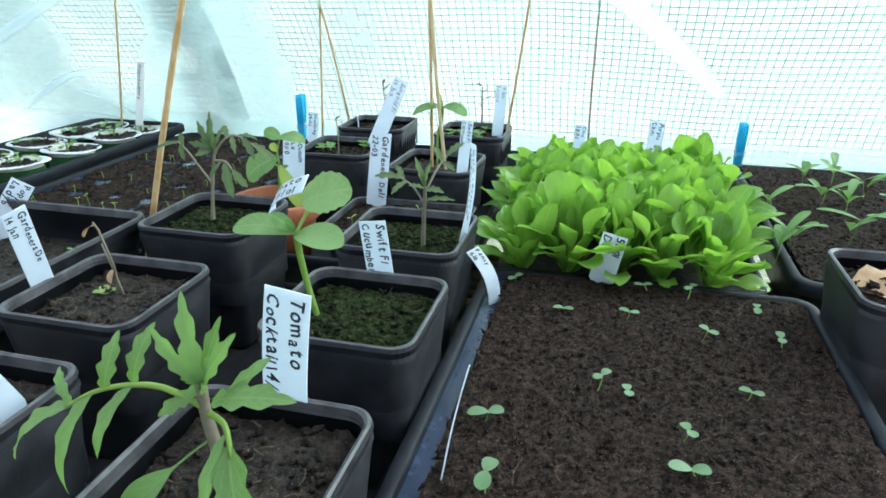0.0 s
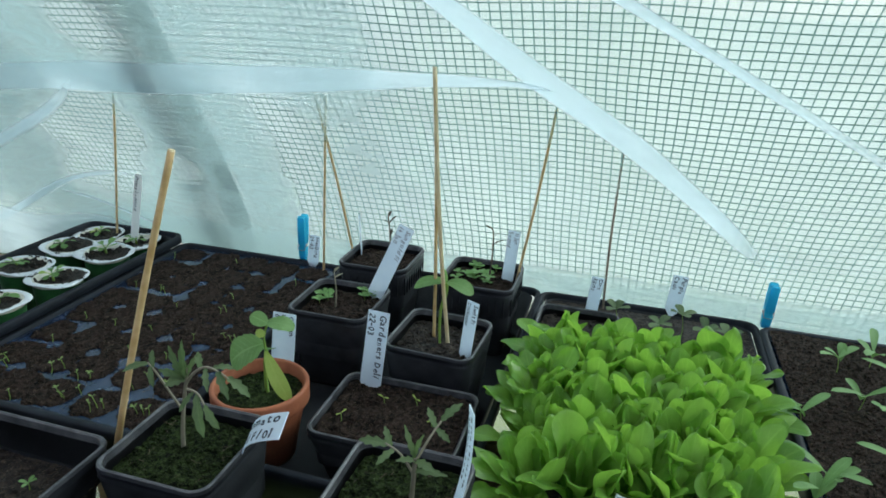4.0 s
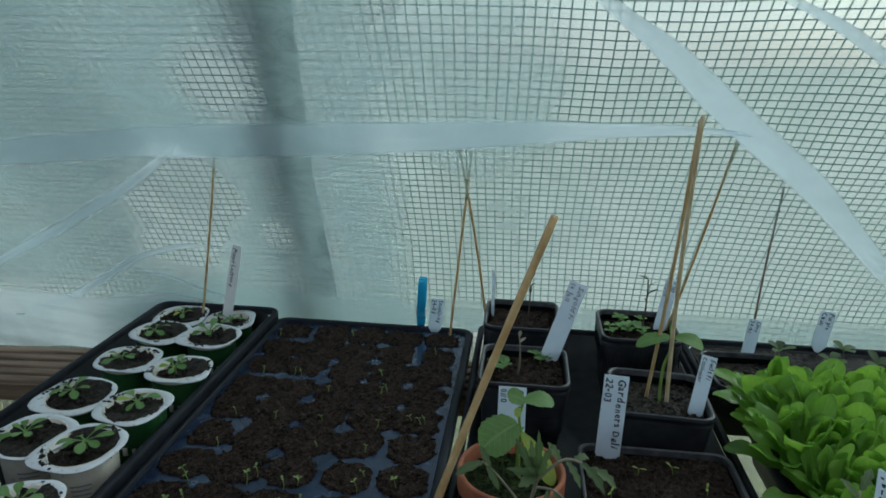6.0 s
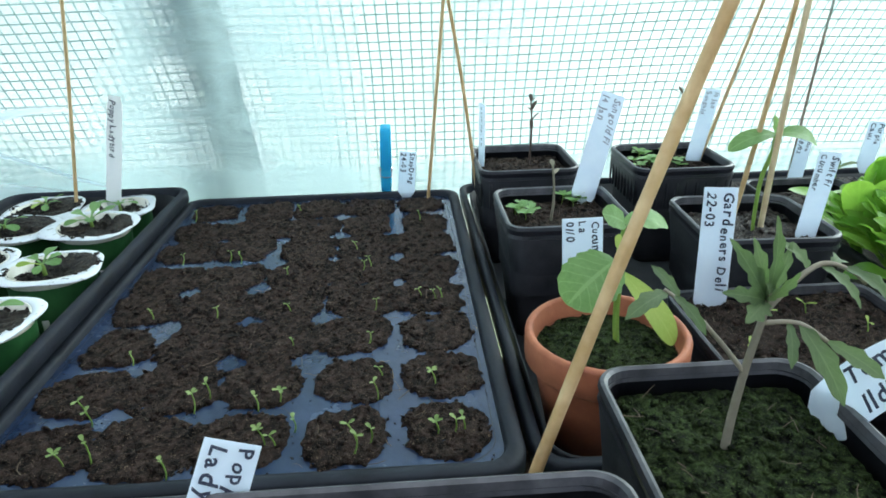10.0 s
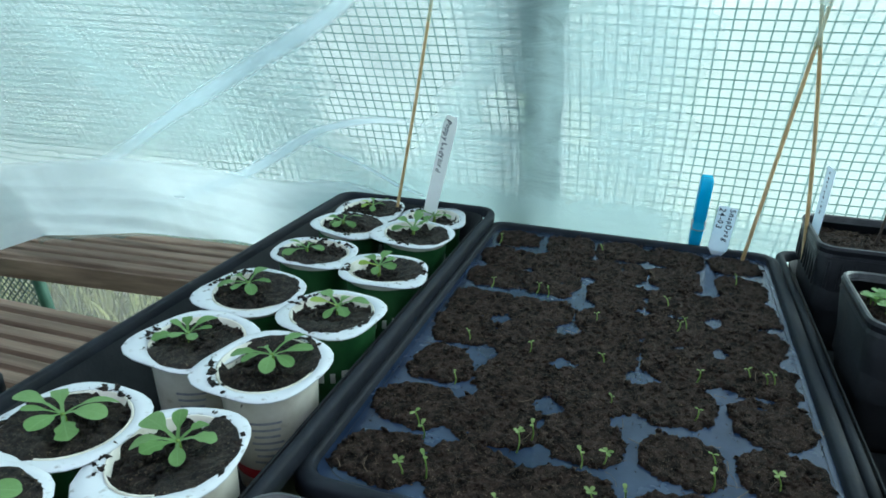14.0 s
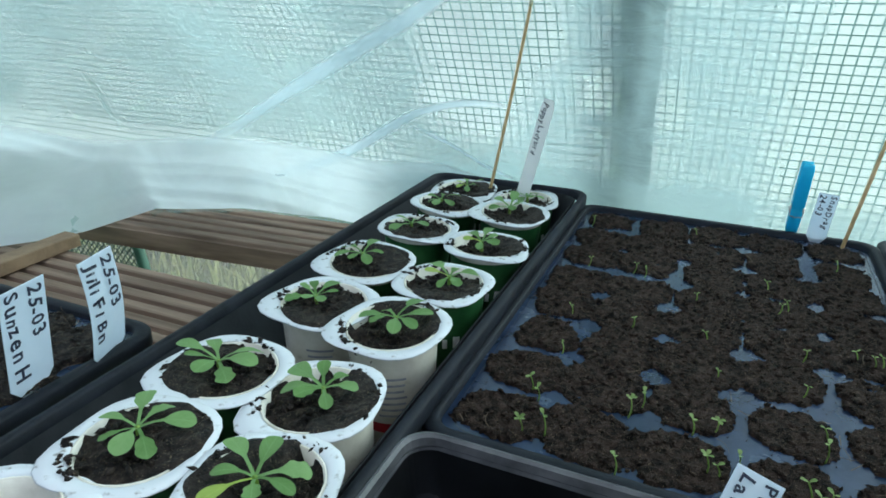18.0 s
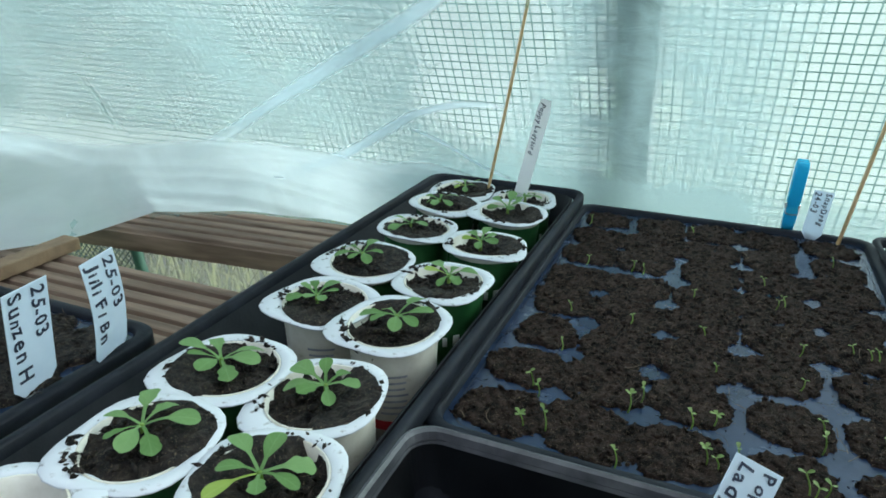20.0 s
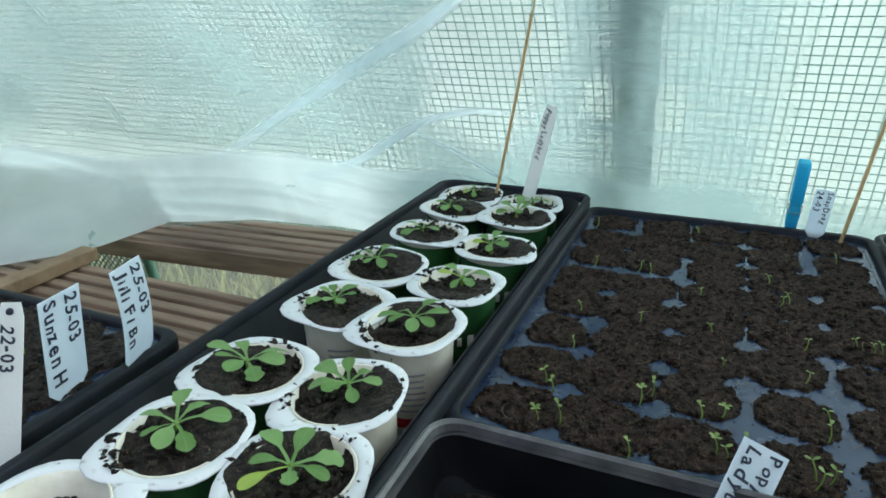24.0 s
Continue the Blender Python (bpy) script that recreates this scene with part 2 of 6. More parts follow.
TOMLEAF = leaf_material("bright_tomato_leaf", (0.085, 0.19, 0.05), (0.20, 0.36, 0.13), (0.22, 0.43, 0.08), 0.5, 90.0, 0.4)
GREYLEAF = leaf_material("greyish_tomato_leaf", (0.06, 0.10, 0.045), (0.17, 0.24, 0.115), (0.18, 0.30, 0.09), 0.65)
CUCLEAF = leaf_material("cucumber_leaf", (0.085, 0.20, 0.05), (0.23, 0.40, 0.15), (0.24, 0.44, 0.12), 0.5, 90.0, 0.5)
YELLOWLEAF = leaf_material("yellowing_leaf", (0.28, 0.42, 0.06), (0.45, 0.58, 0.14), (0.5, 0.65, 0.15), 0.5)
SPROUT = leaf_material("seedling_leaf", (0.14, 0.24, 0.06), (0.34, 0.44, 0.16), (0.3, 0.45, 0.12), 0.5, vein=0.0)
POPPYLEAF = leaf_material("poppy_leaf", (0.12, 0.26, 0.07), (0.24, 0.42, 0.16), (0.22, 0.42, 0.11), 0.55)
ROUNDLEAF = leaf_material("round_seed_leaf", (0.13, 0.26, 0.12), (0.28, 0.43, 0.25), (0.22, 0.36, 0.16), 0.6, vein=0.0)
STEMGREEN = leaf_material("green_stem", (0.18, 0.33, 0.06), (0.32, 0.48, 0.12), (0.3, 0.45, 0.1), 0.5)
STEMGREY = leaf_material("hairy_grey_stem", (0.20, 0.18, 0.13), (0.42, 0.38, 0.29), (0.2, 0.2, 0.1), 0.8, vein=0.0)
STEMDARK = leaf_material("purple_brown_stem", (0.06, 0.045, 0.04), (0.14, 0.11, 0.09), (0.1, 0.08, 0.06), 0.7)
FILM = film_material("thin_fleece_film", (0.385, 0.585, 0.585), 0.08, 0.26, 7.0, (1.0, 1.0, 0.8), clear_colour=(0.84, 0.99, 0.97))


def clinging(m):
    """The film is milky where it hangs free and clears where it clings to the cover."""
    nt = m.node_tree
    mr = next(n for n in nt.nodes if n.bl_idname == "ShaderNodeMapRange")
    mix = mr.outputs[0].links[0].to_node
    tc = nt.nodes.new("ShaderNodeTexCoord")
    sep = nt.nodes.new("ShaderNodeSeparateXYZ")
    nt.links.new(tc.outputs["Object"], sep.inputs[0])
    wob = noise_node(nt, 14.0, 3.0, 0.6)
    flat = nt.nodes.new("ShaderNodeCombineXYZ")

    def calc(op, a, b, clamp=False):
        n = nt.nodes.new("ShaderNodeMath")
        n.operation, n.use_clamp = op, clamp
        for k, v in enumerate((a, b)):
            if isinstance(v, (int, float)):
                n.inputs[k].default_value = v
            else:
                nt.links.new(v, n.inputs[k])
        return n.outputs[0]

    # ragged edges of the clear patches
    ragged = calc("MULTIPLY", calc("SUBTRACT", wob.outputs[0], 0.5), 0.05)
    nt.links.new(calc("ADD", sep.outputs["X"], ragged), flat.inputs["X"])
    nt.links.new(calc("SUBTRACT", sep.outputs["Z"], ragged), flat.inputs["Z"])
    across, up = calc("ADD", sep.outputs["X"], ragged), sep.outputs["Z"]

    def mapped(src, a, b, c, d):
        n = nt.nodes.new("ShaderNodeMapRange")
        n.interpolation_type = "SMOOTHSTEP"
        for k, v in zip(("From Min", "From Max", "To Min", "To Max"), (a, b, c, d)):
            n.inputs[k].default_value = v
        nt.links.new(src, n.inputs["Value"])
        return n.outputs[0]

    def near(x, z, r0, r1, a=0.0, b=1.0):
        d = nt.nodes.new("ShaderNodeVectorMath")
        d.operation = "DISTANCE"
        d.inputs[1].default_value = (x, 0.0, z)
        nt.links.new(flat.outputs[0], d.inputs[0])
        return mapped(d.outputs["Value"], r0, r1, a, b)

    free = mapped(across, -0.475, -0.42, 0.55, 0.0)
    for x, z, r0, r1 in ((-0.69, 0.93, 0.045, 0.085), (-0.72, 0.86, 0.03, 0.07), (-0.595, 0.870, 0.014, 0.034), (-0.535, 0.866, 0.012, 0.030), (-0.60, 1.06, 0.02, 0.06)):
        free = calc("MULTIPLY", free, near(x, z, r0, r1, 0.40 if r1 < 0.04 else 0.12, 1.0))
    # a milky belly beside the pegs, above the hem
    free = calc("ADD", free, near(-0.36, 1.07, 0.06, 0.12, 0.38, 0.0))
    free = calc("ADD", free, near(-0.30, 0.93, 0.03, 0.12, 0.12, 0.0))
    # and a second one beside the hoop
    free = calc("ADD", free, near(-0.505, 0.93, 0.06, 0.12, 0.06, 0.0))
    left = mapped(across, -0.86, -0.76, 1.0, 0.0)
    # stretched thin in patches near the far end
    thin = nt.nodes.new("ShaderNodeTexNoise")
    thin.inputs["Scale"].default_value, thin.inputs["Detail"].default_value = 9.0, 4.0
    nt.links.new(tc.outputs["Object"], thin.inputs["Vector"])
    patch = calc("MULTIPLY", left, mapped(thin.outputs[0], 0.45, 0.60, 0.0, 0.55))
    free = calc("MULTIPLY", free, calc("SUBTRACT", 1.0, patch))
    # made clearer behind the loose drape, so that more light brightens the drape
    free = calc("MULTIPLY", free, calc("SUBTRACT", 1.0, calc("MULTIPLY", left, mapped(up, 0.79, 0.84, 0.9, 0.0))))
    free = calc("MULTIPLY", free, calc("SUBTRACT", 1.0, calc("MULTIPLY", left, 0.30)))
    free = calc("ADD", free, calc("MULTIPLY", left, mapped(up, 0.80, 0.90, 0.0, 0.08)))
    free = calc("ADD", free, calc("MULTIPLY", mapped(up, 0.765, 0.795, 0.45, 0.0), calc("SUBTRACT", 1.0, left)))
    total = calc("ADD", mr.outputs[0], free)
    # fine crinkles and streaks of the crumpled sheet
    mp = nt.nodes.new("ShaderNodeMapping")
    mp.inputs["Scale"].default_value, mp.inputs["Rotation"].default_value = (1.0, 1.0, 2.6), (0, radians(35), 0)
    nt.links.new(tc.outputs["Object"], mp.inputs["Vector"])
    cr = nt.nodes.new("ShaderNodeTexNoise")
    cr.inputs["Scale"].default_value, cr.inputs["Detail"].default_value, cr.inputs["Roughness"].default_value = 22.0, 8.0, 0.68
    cr.inputs["Distortion"].default_value = 1.6
    nt.links.new(mp.outputs[0], cr.inputs["Vector"])
    total = calc("ADD", total, calc("MULTIPLY", calc("SUBTRACT", cr.outputs[0], 0.5), calc("MULTIPLY", free, 1.7)))
    bp = nt.nodes.new("ShaderNodeBump")
    bp.inputs["Strength"].default_value, bp.inputs["Distance"].default_value = 0.3, 0.006
    nt.links.new(cr.outputs[0], bp.inputs["Height"])
    for n in nt.nodes:
        if n.bl_idname in ("ShaderNodeBsdfTranslucent", "ShaderNodeBsdfDiffuse", "ShaderNodeBsdfGlossy"):
            nt.links.new(bp.outputs[0], n.inputs["Normal"])
    nt.links.new(calc("MAXIMUM", calc("MINIMUM", total, 0.93), 0.04), mix.inputs[0])


clinging(FILM)
FOLD = film_material("folded_film", (0.82, 0.93, 1.0), 0.72, 0.92, 6.0, front=0.32, soft=True, gloss=0.0)
DRAPE = film_material("loose_white_film", (0.91, 0.97, 1.0), 0.75, 0.98, 9.0, front=0.36, soft=True, gloss=0.0)
COVER = film_material("outer_polythene", (0.89, 0.99, 0.985), 0.42, 0.62, 2.0, front=0.25)


def clear_foot(m):
    """The foot of the cover is newer and clear, without the milky scatter."""
    nt = m.node_tree
    mr = next(n for n in nt.nodes if n.bl_idname == "ShaderNodeMapRange")
    mix = mr.outputs[0].links[0].to_node
    tc = nt.nodes.new("ShaderNodeTexCoord")
    sep = nt.nodes.new("ShaderNodeSeparateXYZ")
    nt.links.new(tc.outputs["Object"], sep.inputs[0])
    up = nt.nodes.new("ShaderNodeMapRange")
    up.inputs["From Min"].default_value, up.inputs["From Max"].default_value = 0.66, 0.72
    up.inputs["To Min"].default_value, up.inputs["To Max"].default_value = 0.25, 1.0
    nt.links.new(sep.outputs["Z"], up.inputs["Value"])
    mul = nt.nodes.new("ShaderNodeMath")
    mul.operation = "MULTIPLY"
    nt.links.new(mr.outputs[0], mul.inputs[0])
    nt.links.new(up.outputs[0], mul.inputs[1])
    nt.links.new(mul.outputs[0], mix.inputs[0])


clear_foot(COVER)


def see_through(m, colour, share):
    """Lets part of the light through a thin plastic."""
    nt = m.node_tree
    p, out = nt.nodes["Principled BSDF"], nt.nodes["Material Output"]
    tr = nt.nodes.new("ShaderNodeBsdfTranslucent")
    tr.inputs[0].default_value = (*colour, 1)
    mix = nt.nodes.new("ShaderNodeMixShader")
    mix.inputs[0].default_value = share
    nt.links.new(p.outputs[0], mix.inputs[1])
    nt.links.new(tr.outputs[0], mix.inputs[2])
    nt.links.new(mix.outputs[0], out.inputs["Surface"])


see_through(LABEL, (0.82, 0.91, 0.98), 0.5)
see_through(STICK, (0.98, 0.98, 0.97), 0.45)
see_through(CUP, (0.75, 0.75, 0.72), 0.2)
see_through(PEG, (0.03, 0.60, 0.85), 0.5)
see_through(STRAND, (0.22, 0.34, 0.32), 0.4)
see_through(CANE, (0.8, 0.6, 0.3), 0.15)
see_through(PALECANE, (0.8, 0.65, 0.4), 0.15)

# ---- marker letters, of size one ----
def letter_shapes(characters):
    obs = []
    for ch in characters:
        cu = bpy.data.curves.new("letter", "FONT")
        cu.body, cu.resolution_u, cu.offset = ch, 2, 0.022
        obs.append(bpy.data.objects.new("letter", cu))
        scene.collection.objects.link(obs[-1])
    deps = bpy.context.evaluated_depsgraph_get()
    shapes = {}
    for ch, ob in zip(characters, obs):
        me = bpy.data.meshes.new_from_object(ob.evaluated_get(deps))
        shapes[ch] = ([v.co.copy() for v in me.vertices], [list(f.vertices) for f in me.polygons])
    for ob in obs:
        bpy.data.objects.remove(ob)
    return shapes


LETTERS = letter_shapes("ABCDEFGHIJKLMNOPQRSTUVWXYZabcdefghijklmnopqrstuvwxyz0123456789-/")


# ---- building helpers ----
def part(name, bm, mat, parent=None, label="", smooth=True):
    me = bpy.data.meshes.new(name)
    if smooth:
        for fc in bm.faces:
            fc.smooth = True
    bm.to_mesh(me)
    bm.free()
    me.materials.append(mat)
    ob = new(name, me)
    if parent is not None:
        ob.parent = parent
    if label:
        tagged(ob, label=label)
    return ob


def shared_part(name, me, parent, m=None, label=""):
    ob = new(name, me)
    ob.parent = parent
    if m is not None:
        ob.matrix_basis = m
    if label:
        tagged(ob, label=label)
    return ob


def empty(name, m, label, category, group=""):
    e = new(name)
    e.empty_display_size = 0.01
    e.matrix_basis = m
    return tagged(e, label, category, group)


def rrect(hx, hy, r, n=7):
    """Corner points of a rounded rectangle, anticlockwise."""
    r = min(r, hx, hy)
    pts = []
    for cx, cy, a0 in ((hx - r, hy - r, 0), (-hx + r, hy - r, 90), (-hx + r, -hy + r, 180), (hx - r, -hy + r, 270)):
        for k in range(n):
            a = radians(a0 + 90 * k / (n - 1))
            pts.append((cx + r * math.cos(a), cy + r * math.sin(a)))
    return pts


def circle(r, n=32):
    return [(r * math.cos(2 * math.pi * k / n), r * math.sin(2 * math.pi * k / n)) for k in range(n)]


def loft(rings, cap_first=True, cap_last=False, wobble=0.0):
    """Rings: (points, z). Joins each ring to the next."""
    bm = bmesh.new()
    rows = []
    for pts, z in rings:
        rows.append([bm.verts.new((x + wobble * noise.noise((x * 30, y * 30, z * 30)), y, z)) for x, y in pts])
    n = len(rows[0])
    for a, b in zip(rows, rows[1:]):
        for k in range(n):
            bm.faces.new((a[k], a[(k + 1) % n], b[(k + 1) % n], b[k]))
    if cap_first:
        bm.faces.new(list(reversed(rows[0])))
    if cap_last:
        bm.faces.new(rows[-1])
    return bm


def box(sx, sy, sz, z0=0.0, bevel=0.0):
    bm = bmesh.new()
    bmesh.ops.create_cube(bm, size=1.0)
    bmesh.ops.transform(bm, matrix=Matrix.Translation((0, 0, z0 + sz / 2)) @ Matrix.Diagonal((sx, sy, sz, 1)), verts=bm.verts)
    if bevel:
        bmesh.ops.bevel(bm, geom=bm.edges[:], offset=bevel, segments=2, affect="EDGES", profile=0.6)
    return bm


def tube(points, radii, n=8, cap=True):
    """A round stem through points, with a radius at each."""
    bm = bmesh.new()
    rows = []
    pts = [Vector(p) for p in points]
    for i, p in enumerate(pts):
        d = (pts[min(i + 1, len(pts) - 1)] - pts[max(i - 1, 0)]).normalized()
        side = d.cross(Vector((0, 1, 0)) if abs(d.y) < 0.9 else Vector((1, 0, 0))).normalized()
        up = d.cross(side)
        r = radii[i] if isinstance(radii, (list, tuple)) else radii
        rows.append([bm.verts.new(p + r * (math.cos(2 * math.pi * k / n) * side + math.sin(2 * math.pi * k / n) * up)) for k in range(n)])
    for a, b in zip(rows, rows[1:]):
        for k in range(n):
            bm.faces.new((a[k], a[(k + 1) % n], b[(k + 1) % n], b[k]))
    if cap:
        bm.faces.new(list(reversed(rows[0])))
        bm.faces.new(rows[-1])
    bmesh.ops.recalc_face_normals(bm, faces=bm.faces)
    return bm


def bent(p0, p1, bow=(0, 0, 0), n=8):
    """Points of a line from p0 to p1, bowed at the middle."""
    p0, p1, bow = Vector(p0), Vector(p1), Vector(bow)
    return [p0.lerp(p1, k / n) + bow * math.sin(math.pi * k / n) for k in range(n + 1)]


def rough(x, y, seed):
    """Height of crumbly compost, about -1 to 1."""
    v = Vector((x, y, seed * 3.7))
    a = noise.noise(v * 70) * 0.7 + noise.noise(v * 190) * 0.55
    b = abs(noise.noise(v * 330 + Vector((3, 1, 7)))) * 1.5 - 0.4
    return a + 0.6 * b + 0.35 * noise.noise(v * 800)


def soil_patch(pts_inside, hx, hy, step, relief, seed, mound=0.0, chunks=0, size=0.0016):
    """Rough soil over a rounded rectangle or circle (pts_inside moves x, y into it); z = 0 is its mean level."""
    bm = bmesh.new()
    nx, ny = max(4, int(2 * hx / step)), max(4, int(2 * hy / step))
    grid = {}

    def height(x2, y2, x, y):
        return relief * rough(x2, y2, seed) + mound * (1 - max(abs(x) / hx, abs(y) / hy) ** 2)

    for i in range(nx + 1):
        for j in range(ny + 1):
            x, y = -hx + 2 * hx * i / nx, -hy + 2 * hy * j / ny
            x2, y2 = pts_inside(x, y)
            grid[i, j] = bm.verts.new((x2, y2, height(x2, y2, x, y)))
    for i in range(nx):
        for j in range(ny):
            bm.faces.new((grid[i, j], grid[i + 1, j], grid[i + 1, j + 1], grid[i, j + 1]))
    rnd = random.Random(seed)
    for _ in range(chunks):
        x, y = rnd.uniform(-hx, hx) * 0.96, rnd.uniform(-hy, hy) * 0.96
        x2, y2 = pts_inside(x, y)
        s = size * rnd.uniform(0.3, 1.3) ** 2
        crumb(bm, rnd, x2, y2, height(x2, y2, x, y) + 0.2 * s, s)
    return bm


def crumb(bm, rnd, x, y, z, s):
    """One small irregular lump or fibre of compost."""
    lx, ly, lz = s * rnd.uniform(0.5, 1.8), s * rnd.uniform(0.4, 0.9), s * rnd.uniform(0.4, 0.8)
    m = pose(x, y, z, rnd.uniform(-30, 30), rnd.uniform(-30, 30), rnd.uniform(0, 360))
    vs = [bm.verts.new(m @ Vector(p)) for p in ((lx, 0, 0), (0, ly, 0), (-lx, 0, 0), (0, -ly, 0), (0, 0, lz), (0, 0, -lz))]
    for a, b in ((0, 1), (1, 2), (2, 3), (3, 0)):
        bm.faces.new((vs[a], vs[b], vs[4]))
        bm.faces.new((vs[b], vs[a], vs[5]))


def fibre(bm, rnd, x, y, z, length=None):
    """One thin bent straw fibre lying on compost."""
    ln, a, w = length or rnd.uniform(0.003, 0.011), rnd.uniform(0, 6.28), rnd.uniform(0.0001, 0.00024)
    kink = rnd.uniform(-0.8, 0.8)
    px, py, pz = x, y, z - 0.0006
    row = []
    for k in range(4):
        sx, sy = -math.sin(a) * w, math.cos(a) * w
        row.append((bm.verts.new((px - sx, py - sy, pz)), bm.verts.new((px, py, pz + w)), bm.verts.new((px + sx, py + sy, pz))))
        px, py, pz = px + ln / 3 * math.cos(a), py + ln / 3 * math.sin(a), pz + rnd.uniform(-0.0002, 0.0009)
        a += kink * rnd.uniform(0.2, 1.0)
    for p, q in zip(row, row[1:]):
        bm.faces.new((p[0], q[0], q[1], p[1]))
        bm.faces.new((p[1], q[1], q[2], p[2]))


def in_rect(hx, hy, r):
    """Pushes points that lie outside the rounded corners back on to them."""
    def f(x, y):
        ax, ay = abs(x) - (hx - r), abs(y) - (hy - r)
        if ax > 0 and ay > 0:
            d = math.hypot(ax, ay)
            if d > r:
                return math.copysign(hx - r + ax * r / d, x), math.copysign(hy - r + ay * r / d, y)
        return x, y
    return f


def in_disc(radius):
    def f(x, y):
        m, d = max(abs(x), abs(y)), math.hypot(x, y)
        return (x * m / d, y * m / d) if d > 1e-9 else (x, y)
    return f


BENCH, TRAY_Z, POT_Z = 0.712, 0.769, 0.814   # bench top, tray rims, pot rims


def square_pot(cx, cy, w=0.087, h=0.098, turn=0.0, soil=SOIL, depth=0.012, label="", base=BENCH + 0.004, d=None, relief=0.0022, ribs=False, chunks=260, group="square plant pots"):
    """Black square plastic pot with a rolled rim and compost in it."""
    hx, hy = w / 2, (d or w) / 2
    pot = empty("plant_pot", pose(cx, cy, base, 0, 0, turn), label or "black square plastic pot filled with compost", "plant pot", group)
    tx, ty, r = 0.76 * hx, 0.76 * hy, 0.012
    k = lambda f: (tx + (hx - tx) * f, ty + (hy - ty) * f)
    rings = [(rrect(*k(0.0), 0.009), 0.0), (rrect(*k(0.05), 0.009), 0.003), (rrect(*k(0.45), 0.010), 0.45 * h), (rrect(*k(0.93), r), h - 0.0085)]
    inner = [(rrect(hx - 0.0035, hy - 0.0035, r - 0.002), h - 0.004), (rrect(tx + 0.55 * (hx - tx), ty + 0.55 * (hy - ty), 0.01), 0.4 * h)]
    part("body", loft(rings + [(rrect(hx - 0.004, hy - 0.004, r), h - 0.004)] + inner), BLACK, pot)
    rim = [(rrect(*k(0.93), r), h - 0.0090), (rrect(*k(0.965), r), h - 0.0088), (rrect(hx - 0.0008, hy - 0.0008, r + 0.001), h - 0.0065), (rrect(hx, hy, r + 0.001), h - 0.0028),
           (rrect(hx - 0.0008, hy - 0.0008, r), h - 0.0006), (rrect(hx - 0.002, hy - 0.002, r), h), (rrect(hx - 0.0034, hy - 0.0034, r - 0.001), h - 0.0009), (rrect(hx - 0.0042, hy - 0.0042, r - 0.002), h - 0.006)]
    part("rim", loft(rim[:5], False), RIMBAND, pot, "", False)
    # the lip is paler than the band: scuffs and a painted highlight
    part("rim_edge", loft(rim[4:], False), RIM, pot, "scuffed edge of the rim, its highlight put into the pale colour", False)
    if ribs:
        for side in range(4):
            for i in range(9):
                bm = box(0.0022, 0.0016, 0.022, h - 0.034, 0.0006)
                u = (i - 4) * 0.0085
                bmesh.ops.transform(bm, matrix=pose(0, 0, 0, 0, 0, 90 * side) @ pose(u, -(k(0.8)[1]), 0), verts=bm.verts)
                part("rib", bm, BLACK, pot)
    sx, sy = hx - 0.0055, hy - 0.0055
    s = part("compost", soil_patch(in_rect(sx, sy, 0.009), sx, sy, 0.0019 if w < 0.15 else 0.003, relief * (1.2 if soil is MOSS else 1.25), int(abs(cx * 997 + cy * 613) * 100) % 9973, 0.002, chunks * (3 if soil is MOSS else 1), 0.0017 if soil is MOSS else 0.0021), soil, pot, "damp crumbly compost")
    s.location.z = h - depth
    fb, rnd = bmesh.new(), random.Random(int(abs(cx) * 10000))
    for _ in range(22 if w < 0.15 else 90):
        fibre(fb, rnd, rnd.uniform(-0.9, 0.9) * sx, rnd.uniform(-0.9, 0.9) * sy, h - depth + 0.0028)
    tagged(part("straw_fibre", fb, FIBRE, pot, "pale fibres in the compost"), kind="stuff")
    return pot


def tray_shell(cx, cy, w, d, h, mat=BLACK, turn=0.0, label="", base=BENCH, lip=0.006, name="seed_tray", category="seed tray", rim_mat=None):
    hx, hy = w / 2, d / 2
    t = empty(name, pose(cx, cy, base, 0, 0, turn), label, category)
    r = 0.016
    rings = [(rrect(hx - 0.016, hy - 0.016, r), 0.0), (rrect(hx - lip - 0.003, hy - lip - 0.003, r), h - 0.005), (rrect(hx - lip - 0.004, hy - lip - 0.004, r), h - 0.004), (rrect(hx - 0.018, hy - 0.018, r), 0.0025)]
    part("body", loft(rings, True, True), mat, t)
    rim = [(rrect(hx - 0.001, hy - 0.001, r), h - 0.011), (rrect(hx, hy, r), h - 0.010), (rrect(hx, hy, r), h - 0.002), (rrect(hx - 0.0012, hy - 0.0012, r), h - 0.0003),
           (rrect(hx - lip + 0.0012, hy - lip + 0.0012, r - 0.003), h), (rrect(hx - lip, hy - lip, r - 0.004), h - 0.0016), (rrect(hx - lip - 0.001, hy - lip - 0.001, r - 0.004), h - 0.008)]
    part("rim", loft(rim, False), rim_mat or TRAYRIM, t, "rolled rim")
    return t

# ---- setting: ground outside, staging, cover, film ----
def structure(name, bm, mat, label, smooth=False):
    return tagged(part(name, bm, mat, None, "", smooth), label, name.split("_")[0], "", "structure")


bm = bmesh.new()
bmesh.ops.create_grid(bm, x_segments=40, y_segments=40, size=60)
for v in bm.verts:
    v.co.z = 0.02 * noise.noise(v.co * 0.4)
structure("ground", bm, GRASS, "rough grass around and under the greenhouse")

# profile of the polytunnel: upright at its foot, then leaning in over the staging
def wall_y(z):
    if z < 0.59:
        return 0.938
    if z > 0.98:
        return 0.782 - 0.80 * (z - 0.98)
    return 0.915 - 0.306 * (z - 0.74) - 1.03 * (z - 0.74) ** 2


